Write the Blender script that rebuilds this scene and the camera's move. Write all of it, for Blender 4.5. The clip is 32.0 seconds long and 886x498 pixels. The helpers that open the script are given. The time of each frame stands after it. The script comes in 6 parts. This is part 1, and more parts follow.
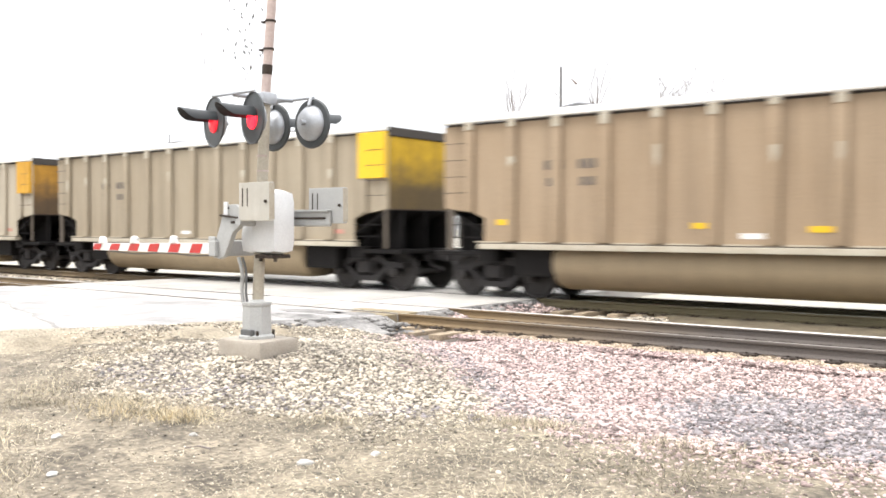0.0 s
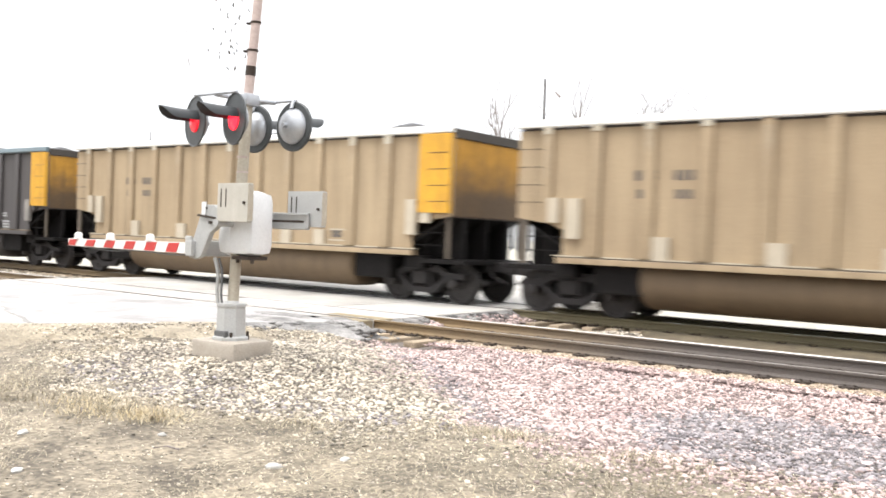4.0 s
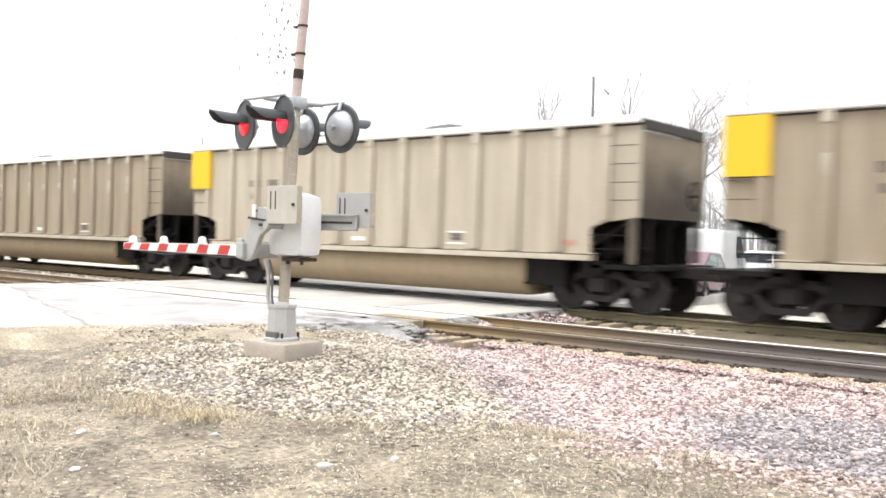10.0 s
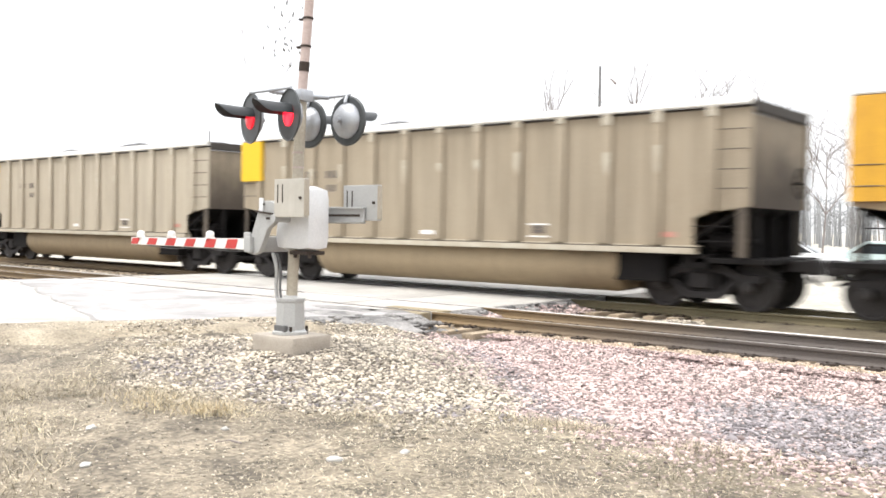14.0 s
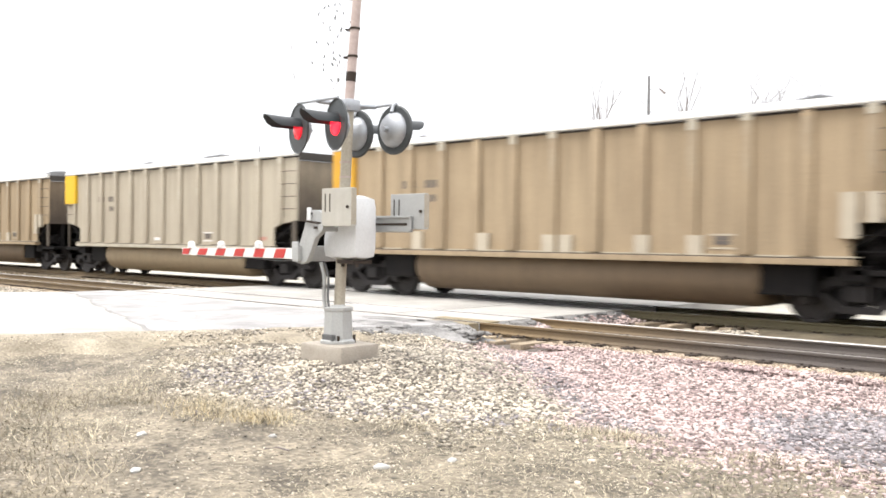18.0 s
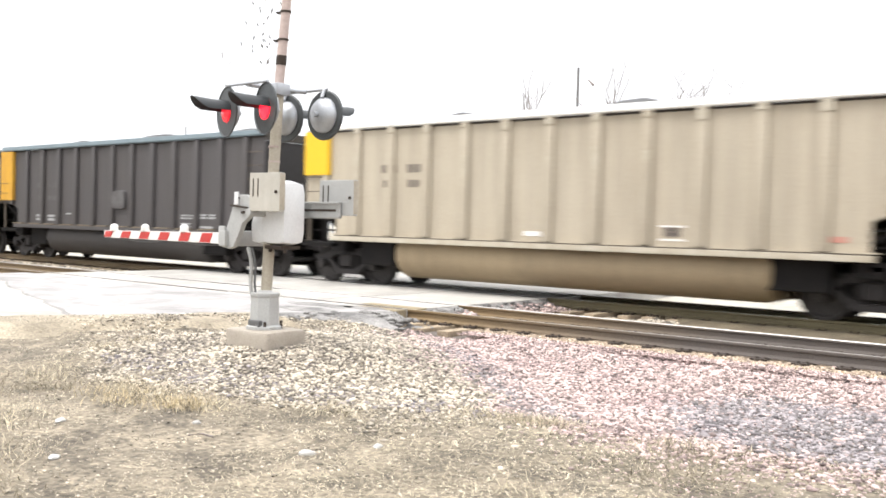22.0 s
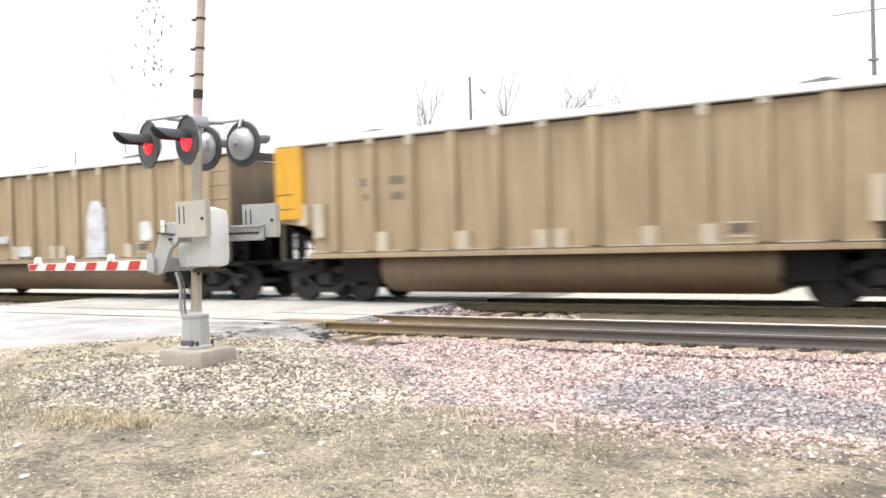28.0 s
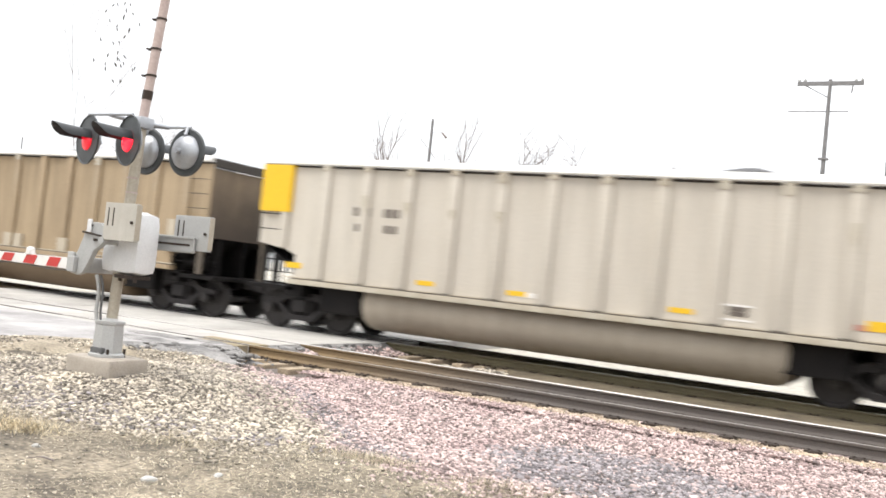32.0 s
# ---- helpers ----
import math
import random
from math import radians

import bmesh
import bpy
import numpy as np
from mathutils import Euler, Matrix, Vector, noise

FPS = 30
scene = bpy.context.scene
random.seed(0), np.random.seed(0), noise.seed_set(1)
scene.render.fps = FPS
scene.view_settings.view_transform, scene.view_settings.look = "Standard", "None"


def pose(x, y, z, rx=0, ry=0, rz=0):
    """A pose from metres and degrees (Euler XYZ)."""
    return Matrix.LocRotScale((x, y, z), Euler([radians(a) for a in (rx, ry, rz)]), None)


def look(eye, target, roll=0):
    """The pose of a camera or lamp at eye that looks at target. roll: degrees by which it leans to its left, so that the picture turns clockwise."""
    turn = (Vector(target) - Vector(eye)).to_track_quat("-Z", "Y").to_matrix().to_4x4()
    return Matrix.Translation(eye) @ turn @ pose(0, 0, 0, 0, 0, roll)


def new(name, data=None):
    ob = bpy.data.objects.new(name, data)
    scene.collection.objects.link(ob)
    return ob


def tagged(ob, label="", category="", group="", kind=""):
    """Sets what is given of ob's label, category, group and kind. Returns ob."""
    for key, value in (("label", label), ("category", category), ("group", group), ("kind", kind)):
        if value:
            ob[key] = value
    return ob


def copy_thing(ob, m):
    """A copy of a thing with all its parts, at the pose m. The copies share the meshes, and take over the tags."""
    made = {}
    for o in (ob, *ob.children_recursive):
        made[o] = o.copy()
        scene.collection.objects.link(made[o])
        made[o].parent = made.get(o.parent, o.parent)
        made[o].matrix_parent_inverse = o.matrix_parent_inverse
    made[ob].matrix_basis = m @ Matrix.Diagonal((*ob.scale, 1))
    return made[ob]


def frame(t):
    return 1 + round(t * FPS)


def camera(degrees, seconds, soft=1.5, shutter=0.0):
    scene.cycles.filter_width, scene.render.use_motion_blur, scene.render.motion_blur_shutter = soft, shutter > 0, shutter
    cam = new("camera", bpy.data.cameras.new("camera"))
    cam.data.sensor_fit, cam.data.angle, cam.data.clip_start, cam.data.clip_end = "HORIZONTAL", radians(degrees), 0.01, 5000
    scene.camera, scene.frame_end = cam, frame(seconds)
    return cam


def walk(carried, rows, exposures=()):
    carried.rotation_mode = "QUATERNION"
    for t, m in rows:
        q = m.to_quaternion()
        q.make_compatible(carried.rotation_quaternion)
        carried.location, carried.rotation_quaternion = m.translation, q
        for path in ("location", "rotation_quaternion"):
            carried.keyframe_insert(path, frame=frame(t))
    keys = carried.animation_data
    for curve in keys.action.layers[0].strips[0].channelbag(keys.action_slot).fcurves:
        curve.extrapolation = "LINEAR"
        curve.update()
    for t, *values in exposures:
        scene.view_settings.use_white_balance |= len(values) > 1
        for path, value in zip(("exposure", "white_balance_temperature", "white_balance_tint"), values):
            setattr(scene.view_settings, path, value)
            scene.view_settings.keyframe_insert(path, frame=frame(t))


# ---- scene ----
# ---------------------------------------------------------------- camera and its walk
cam = camera(51.93, 32.0, soft=1.7, shutter=0.38)
# seconds, place, yaw, pitch, roll: a phone held by hand beside the tracks
PATH = [
    (0.0, -0.647, 0.443, 1.495, 37.85, -1.29, -0.12),
    (0.5, -0.647, 0.469, 1.489, 38.50, -1.53, -0.44),
    (1.0, -0.640, 0.497, 1.497, 41.39, -1.45, -0.18),
    (1.5, -0.611, 0.470, 1.492, 42.89, -1.11, 0.02),
    (2.0, -0.628, 0.484, 1.496, 42.67, -0.99, -0.72),
    (2.5, -0.620, 0.470, 1.512, 42.40, -1.10, -1.44),
    (3.0, -0.625, 0.462, 1.506, 41.57, -1.48, -1.45),
    (3.5, -0.628, 0.454, 1.496, 38.27, -1.05, -2.43),
    (5.5, -0.610, 0.410, 1.498, 34.97, -0.77, -1.57),
    (6.0, -0.622, 0.419, 1.504, 36.34, -1.60, -2.03),
    (6.5, -0.633, 0.471, 1.509, 39.07, -1.71, -0.50),
    (7.0, -0.628, 0.474, 1.498, 37.50, -1.60, 0.97),
    (7.5, -0.624, 0.465, 1.488, 38.08, -1.35, 0.62),
    (8.0, -0.622, 0.472, 1.492, 39.16, -1.81, 0.28),
    (8.5, -0.618, 0.472, 1.486, 39.16, -1.21, 0.01),
    (9.0, -0.615, 0.476, 1.522, 39.29, -1.13, -0.31),
    (9.5, -0.651, 0.501, 1.498, 39.33, -1.40, -0.59),
    (10.0, -0.620, 0.462, 1.489, 39.68, -0.84, -1.45),
    (10.5, -0.622, 0.489, 1.499, 39.90, -1.25, -1.52),
    (11.0, -0.602, 0.472, 1.503, 36.90, -1.91, -4.13),
    (11.5, -0.611, 0.450, 1.514, 35.53, -1.64, -4.07),
    (12.0, -0.624, 0.474, 1.483, 36.02, -1.74, -3.12),
    (12.5, -0.627, 0.449, 1.501, 35.96, -1.40, -2.53),
    (13.0, -0.640, 0.451, 1.500, 37.22, -1.56, -1.63),
    (13.5, -0.645, 0.473, 1.499, 39.91, -1.63, -1.17),
    (15.5, -0.648, 0.496, 1.452, 40.15, -0.81, -0.32),
    (16.0, -0.664, 0.497, 1.443, 41.95, -0.01, -0.21),
    (16.5, -0.642, 0.496, 1.436, 42.98, 0.08, -0.23),
    (17.0, -0.661, 0.522, 1.431, 43.13, -0.35, -0.26),
    (17.5, -0.661, 0.542, 1.427, 43.60, -0.71, -0.49),
    (18.0, -0.669, 0.531, 1.439, 43.18, -0.59, -0.57),
    (18.5, -0.666, 0.533, 1.443, 43.15, -0.51, -0.50),
    (19.0, -0.664, 0.525, 1.443, 40.80, -0.59, -2.17),
    (19.5, -0.627, 0.493, 1.453, 39.08, -0.34, -1.44),
    (20.0, -0.629, 0.499, 1.457, 39.25, -0.48, -1.25),
    (20.5, -0.626, 0.495, 1.447, 38.88, -0.77, -0.45),
    (21.0, -0.628, 0.490, 1.453, 39.06, -0.89, -0.68),
    (21.5, -0.624, 0.490, 1.452, 39.03, -1.26, -0.87),
    (22.0, -0.640, 0.501, 1.451, 38.72, -1.36, -1.53),
    (22.5, -0.631, 0.482, 1.455, 38.23, -1.10, -1.97),
    (23.0, -0.652, 0.491, 1.449, 39.21, -1.08, -2.08),
    (23.5, -0.665, 0.495, 1.455, 38.94, -1.06, -2.53),
    (24.0, -0.660, 0.483, 1.459, 38.81, -1.09, -3.00),
    (24.5, -0.678, 0.455, 1.467, 37.81, -0.26, -5.13),
    (26.5, -0.470, -0.394, 1.440, 22.49, 0.17, -2.43),
    (27.0, -0.258, -0.553, 1.495, 26.49, 1.64, -1.18),
    (27.5, -0.212, -0.430, 1.477, 31.54, -1.33, 1.62),
    (28.0, -0.269, -0.295, 1.492, 32.46, -0.79, 1.82),
    (28.5, -0.278, -0.120, 1.507, 33.07, 0.04, -0.29),
    (29.0, -0.218, 0.011, 1.528, 35.10, -0.09, -1.93),
    (29.5, -0.261, -0.025, 1.557, 27.37, 0.28, -3.63),
    (30.0, -0.245, -0.069, 1.539, 27.78, 0.55, -2.93),
    (30.5, -0.258, -0.056, 1.519, 29.02, 0.81, -4.03),
    (31.0, -0.283, -0.060, 1.523, 27.62, 1.12, -4.70),
    (31.5, -0.271, -0.090, 1.519, 28.68, 1.68, -5.47),
    (32.0, -0.325, -0.049, 1.527, 28.88, 1.86, -5.88),
]
EXPOSURES = [(0.0, 1.42), (6.0, 1.41), (9.0, 1.36), (22.0, 1.34), (24.0, 1.39), (27.0, 1.27), (28.0, 1.22), (31.0, 1.22), (32.0, 1.14)]
walk(cam, [(t, pose(x, y, z, 90 + p, r, w)) for t, x, y, z, w, p, r in PATH], EXPOSURES)

# ---------------------------------------------------------------- world and sun: a bright overcast day
world = bpy.data.worlds.new("overcast")
scene.world = world
world.use_nodes = True
wn, wl = world.node_tree.nodes, world.node_tree.links
sky = wn.new("ShaderNodeTexSky")
sky.sky_type = "NISHITA"
sky.sun_disc = False
sky.sun_elevation, sky.sun_rotation = radians(63), radians(151)
# cloud cover three times as bright overhead as at the horizon
where = wn.new("ShaderNodeTexCoord")
axes = wn.new("ShaderNodeSeparateXYZ")
height = wn.new("ShaderNodeMapRange")
height.inputs["To Min"].default_value, height.inputs["To Max"].default_value = 4.6, 13.8
tone = wn.new("ShaderNodeMix")
tone.data_type, tone.blend_type = "RGBA", "MULTIPLY"
tone.inputs["Factor"].default_value = 1.0
tone.inputs["B"].default_value = (0.97, 0.98, 1.0, 1)
cloud = wn.new("ShaderNodeMix")
cloud.data_type = "RGBA"
cloud.inputs["Factor"].default_value = 0.95
wl.new(where.outputs["Generated"], axes.inputs[0])
wl.new(axes.outputs["Z"], height.inputs["Value"])
wl.new(height.outputs["Result"], tone.inputs["A"])
wl.new(sky.outputs["Color"], cloud.inputs["A"])
wl.new(tone.outputs["Result"], cloud.inputs["B"])
wl.new(cloud.outputs["Result"], wn["Background"].inputs["Color"])
wn["Background"].inputs["Strength"].default_value = 0.1
sun = new("sun", bpy.data.lights.new("sun", "SUN"))
sun.data.energy, sun.data.angle, sun.data.color = 1.0, radians(25), (1.0, 0.96, 0.9)
sun.matrix_world = look((-5, -9, 20), (0, 0, 0))

# ---------------------------------------------------------------- plan
TOP = 3.775                    # rim of the coal cars over the rail head
NEAR_RAILS = (12.63, 14.135)   # the empty track
FAR_RAILS = (17.19, 18.695)    # the train's track
FAR_MID = 17.94
PITCH_CAR = 16.18              # coupler to coupler
BODY = 14.5
ROAD_A, ROAD_B = -23.5, -11.05 # the road's edges where it crosses the tracks

# ---------------------------------------------------------------- materials
def mat(name, base, rough=0.7, metal=0.0, var=0.12, scale=3.0, grain=0.06, grain_scale=60.0, bump=0.15, other=None, streak=0.0, island=0.0, objvar=0.0):
    """A worn surface: base colour, large stains towards `other`, fine grain and relief; streak: upright runs of dirt."""
    m = bpy.data.materials.new(name)
    m.use_nodes = True
    n, l = m.node_tree.nodes, m.node_tree.links
    b = n["Principled BSDF"]
    b.inputs["Roughness"].default_value, b.inputs["Metallic"].default_value = rough, metal
    co = n.new("ShaderNodeTexCoord")
    big = n.new("ShaderNodeTexNoise")
    big.inputs["Scale"].default_value, big.inputs["Detail"].default_value, big.inputs["Roughness"].default_value = scale, 6, 0.65
    l.new(co.outputs["Object"], big.inputs["Vector"])
    other = other or tuple(c * 0.55 for c in base)
    ramp = n.new("ShaderNodeValToRGB")
    ramp.color_ramp.elements[0].position, ramp.color_ramp.elements[1].position = 0.38, 0.68
    l.new(big.outputs["Fac"], ramp.inputs["Fac"])
    amount = n.new("ShaderNodeMath")
    amount.operation = "MULTIPLY"
    amount.inputs[1].default_value = min(1, var * 4)
    l.new(ramp.outputs["Color"], amount.inputs[0])
    mix = n.new("ShaderNodeMix")
    mix.data_type = "RGBA"
    mix.inputs["A"].default_value, mix.inputs["B"].default_value = (*base, 1), (*other, 1)
    l.new(amount.outputs[0], mix.inputs["Factor"])
    col = mix.outputs["Result"]
    if streak:
        mp = n.new("ShaderNodeMapping")
        mp.inputs["Scale"].default_value = (3.2, 3.2, 0.22)
        l.new(co.outputs["Object"], mp.inputs["Vector"])
        st = n.new("ShaderNodeTexNoise")
        st.inputs["Scale"].default_value, st.inputs["Detail"].default_value = 1.6, 5
        l.new(mp.outputs["Vector"], st.inputs["Vector"])
        r2 = n.new("ShaderNodeValToRGB")
        r2.color_ramp.elements[0].position, r2.color_ramp.elements[1].position = 0.45, 0.75
        l.new(st.outputs["Fac"], r2.inputs["Fac"])
        a2 = n.new("ShaderNodeMath")
        a2.operation = "MULTIPLY"
        a2.inputs[1].default_value = streak
        l.new(r2.outputs["Color"], a2.inputs[0])
        m2 = n.new("ShaderNodeMix")
        m2.data_type = "RGBA"
        m2.inputs["B"].default_value = (*[c * 0.45 for c in other], 1)
        l.new(col, m2.inputs["A"])
        l.new(a2.outputs[0], m2.inputs["Factor"])
        col = m2.outputs["Result"]
    fine = n.new("ShaderNodeTexNoise")
    fine.inputs["Scale"].default_value, fine.inputs["Detail"].default_value = grain_scale, 4
    l.new(co.outputs["Object"], fine.inputs["Vector"])
    hsv = n.new("ShaderNodeHueSaturation")
    l.new(col, hsv.inputs["Color"])
    mr = n.new("ShaderNodeMapRange")
    mr.inputs["From Min"].default_value, mr.inputs["From Max"].default_value = 0.25, 0.75
    mr.inputs["To Min"].default_value, mr.inputs["To Max"].default_value = 1 - 2.5 * grain, 1 + 2.5 * grain
    l.new(fine.outputs["Fac"], mr.inputs["Value"])
    val = mr.outputs["Result"]
    for amount, source in ((island, "ShaderNodeNewGeometry"), (objvar, "ShaderNodeObjectInfo")):
        if amount:
            g = n.new(source)
            r3 = n.new("ShaderNodeMapRange")
            r3.inputs["To Min"].default_value, r3.inputs["To Max"].default_value = 1 - amount, 1 + amount
            l.new(g.outputs["Random Per Island" if island and source.endswith("Geometry") else "Random"], r3.inputs["Value"])
            mm = n.new("ShaderNodeMath")
            mm.operation = "MULTIPLY"
            l.new(val, mm.inputs[0])
            l.new(r3.outputs["Result"], mm.inputs[1])
            val = mm.outputs[0]
    l.new(val, hsv.inputs["Value"])
    l.new(hsv.outputs["Color"], b.inputs["Base Color"])
    if bump:
        bp = n.new("ShaderNodeBump")
        bp.inputs["Strength"].default_value, bp.inputs["Distance"].default_value = bump, 0.01
        l.new(fine.outputs["Fac"], bp.inputs["Height"])
        l.new(bp.outputs["Normal"], b.inputs["Normal"])
    return m


def glow(name, colour, strength):
    m = bpy.data.materials.new(name)
    m.use_nodes = True
    b = m.node_tree.nodes["Principled BSDF"]
    b.inputs["Base Color"].default_value = (*colour, 1)
    b.inputs["Emission Color"].default_value, b.inputs["Emission Strength"].default_value = (*colour, 1), strength
    b.inputs["Roughness"].default_value = 0.2
    return m


M_TAN = mat("tan car paint", (0.325, 0.272, 0.198), 0.75, 0, 0.10, 0.5, 0.04, 30, 0.1, (0.255, 0.20, 0.132), 0.38)
M_PALE = mat("pale grey car paint", (0.425, 0.372, 0.29), 0.7, 0, 0.10, 0.5, 0.04, 30, 0.1, (0.335, 0.28, 0.205), 0.3)
M_BROWN = mat("brown car paint", (0.362, 0.276, 0.175), 0.8, 0, 0.12, 0.5, 0.05, 30, 0.1, (0.25, 0.18, 0.11), 0.42)
M_DARK = mat("black car paint", (0.066, 0.060, 0.061), 0.65, 0, 0.10, 0.6, 0.05, 30, 0.1, (0.074, 0.064, 0.058), 0.25)
M_GREYP = mat("chalky grey car paint", (0.535, 0.49, 0.42), 0.7, 0, 0.10, 0.5, 0.04, 30, 0.1, (0.45, 0.40, 0.325), 0.25)
M_DBROWN = mat("dark dirty brown car paint", (0.215, 0.158, 0.098), 0.8, 0, 0.12, 0.5, 0.05, 30, 0.1, (0.15, 0.105, 0.063), 0.45)
BROWNS = (M_BROWN, M_DBROWN)
M_WARM = mat("warm tan car paint", (0.335, 0.25, 0.165), 0.75, 0, 0.12, 0.5, 0.05, 30, 0.1, (0.265, 0.185, 0.11), 0.4)
M_OLDPATCH = mat("grey primer patch", (0.27, 0.25, 0.23), 0.8, 0, 0.2, 3.0, 0.06, 40, 0.05, (0.14, 0.13, 0.12))
M_SILVER = mat("silver car metal", (0.55, 0.52, 0.47), 0.55, 0.25, 0.10, 0.5, 0.04, 30, 0.1, (0.35, 0.32, 0.28), 0.35)
M_YELLOW = mat("yellow panel paint", (0.70, 0.43, 0.012), 0.6, 0, 0.05, 1.0, 0.04, 40, 0.05, (0.66, 0.40, 0.01))
M_ORANGE = mat("faded orange panel paint", (0.60, 0.325, 0.025), 0.7, 0, 0.15, 1.2, 0.05, 40, 0.05, (0.43, 0.21, 0.03), 0.3)
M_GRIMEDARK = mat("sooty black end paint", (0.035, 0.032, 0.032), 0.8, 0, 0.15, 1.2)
M_TEAL = mat("blue-grey chord paint", (0.10, 0.135, 0.15), 0.6, 0, 0.1, 1.0)
M_CHORD = mat("bleached chord metal", (0.66, 0.645, 0.61), 0.5, 0.2, 0.12, 1.4, 0.04, 40, 0.05, (0.50, 0.47, 0.42))
M_CREAM = mat("bleached cream car paint", (0.465, 0.412, 0.325), 0.7, 0, 0.10, 0.5, 0.04, 30, 0.1, (0.42, 0.36, 0.275), 0.25)
M_MARKF = mat("ghost of a grey stencil", (0.105, 0.10, 0.10), 0.8, 0, 0.25, 4.0, 0.1, 40, 0.0, (0.068, 0.062, 0.062))
M_CLEATO = mat("faded ochre cleat paint", (0.30, 0.25, 0.18), 0.8, 0, 0.25, 2.0, 0.08, 40, 0.1, (0.14, 0.10, 0.06))
M_RIM = mat("coal-dusted rim and chord shade", (0.055, 0.047, 0.04), 0.85, 0, 0.1, 2.0)
M_PRIMER = mat("primer patch", (0.46, 0.40, 0.31), 0.8, 0, 0.08, 2.0, 0.05)
M_CAP = mat("rubbed pale brown paint", (0.345, 0.28, 0.195), 0.8, 0, 0.2, 3.0, 0.06, 40, 0.1, (0.30, 0.22, 0.14))
M_RUB_LIT = mat("pale tan of rubbed paint and lit sill", (0.46, 0.42, 0.34), 0.8, 0, 0.2, 3.0, 0.06, 40, 0.1, (0.36, 0.305, 0.225))
M_TUBB = mat("dark brown tub paint", (0.135, 0.092, 0.052), 0.75, 0, 0.12, 0.6, 0.05, 30, 0.1, (0.085, 0.057, 0.035), 0.3)
M_TUBG = mat("dusty grey tub paint", (0.34, 0.295, 0.235), 0.75, 0, 0.12, 0.6, 0.05, 30, 0.1, (0.25, 0.21, 0.16), 0.3)
M_TUBT = mat("dusty tan tub paint", (0.275, 0.21, 0.128), 0.75, 0, 0.12, 0.6, 0.05, 30, 0.1, (0.22, 0.165, 0.10), 0.3)
M_TUBD = mat("deep black tub paint", (0.040, 0.036, 0.035), 0.7, 0, 0.12, 0.6, 0.05, 30, 0.1, (0.052, 0.044, 0.038), 0.3)
M_PINKM = mat("faded red mark", (0.50, 0.20, 0.16), 0.8, 0, 0.2, 5.0, 0.06, 40, 0.0, (0.42, 0.27, 0.21))
M_MARK = mat("faded dark stencil", (0.10, 0.085, 0.075), 0.8, 0, 0.2, 6.0, 0.1, 40, 0.0, (0.17, 0.14, 0.11))
M_MARKW = mat("faded white stencil", (0.40, 0.40, 0.40), 0.8, 0, 0.2, 6.0, 0.1, 40, 0.0, (0.2, 0.2, 0.2))
M_WHITE = mat("white spray paint", (0.60, 0.61, 0.64), 0.6, 0, 0.2, 2.5, 0.05, 40, 0.0, (0.33, 0.32, 0.32))
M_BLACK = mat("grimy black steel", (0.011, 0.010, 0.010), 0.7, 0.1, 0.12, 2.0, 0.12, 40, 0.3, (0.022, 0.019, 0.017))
M_TRUCK = mat("oily cast steel", (0.032, 0.029, 0.029), 0.6, 0.1, 0.15, 4.0, 0.12, 40, 0.3, (0.032, 0.027, 0.025))
M_WHEEL = mat("worn wheel steel", (0.05, 0.045, 0.043), 0.5, 0.3, 0.1, 5.0, 0.1)
for grimy in (M_BLACK, M_TRUCK, M_WHEEL):
    grimy.node_tree.nodes["Principled BSDF"].inputs["Specular IOR Level"].default_value = 0.12 if grimy is M_BLACK else 0.25
M_COAL = mat("coal", (0.03, 0.028, 0.028), 0.6, 0, 0.1, 4.0, 0.3, 25, 1.0, (0.06, 0.058, 0.057))
M_RUSTD = mat("dark weathered rail steel", (0.062, 0.054, 0.05), 0.65, 0.25, 0.10, 0.35, 0.08, 70, 0.2, (0.095, 0.07, 0.05))
M_RUST = mat("rusty rail steel", (0.175, 0.125, 0.07), 0.85, 0.1, 0.14, 1.2, 0.1, 70, 0.3, (0.115, 0.08, 0.05))
def rust_fade(name, a, b, x0, x1):
    """Rail steel whose rust fades from colour a to b between x0 and x1 along the track."""
    m = mat(name, b, 0.7, 0.2, 0.10, 0.5, 0.09, 70, 0.25, tuple(c * 1.4 for c in b))
    n, l = m.node_tree.nodes, m.node_tree.links
    hsv = next(k for k in n if k.bl_idname == "ShaderNodeHueSaturation")
    old = hsv.inputs["Color"].links[0].from_socket
    co = next(k for k in n if k.bl_idname == "ShaderNodeTexCoord")
    ax = n.new("ShaderNodeSeparateXYZ")
    l.new(co.outputs["Object"], ax.inputs[0])
    mr = n.new("ShaderNodeMapRange")
    mr.inputs["From Min"].default_value, mr.inputs["From Max"].default_value = x0, x1
    mr.inputs["To Min"].default_value, mr.inputs["To Max"].default_value = 1, 0
    l.new(ax.outputs["X"], mr.inputs["Value"])
    mx = n.new("ShaderNodeMix")
    mx.data_type = "RGBA"
    mx.inputs["B"].default_value = (*a, 1)
    l.new(old, mx.inputs["A"])
    l.new(mr.outputs["Result"], mx.inputs["Factor"])
    l.new(mx.outputs["Result"], hsv.inputs["Color"])
    return m


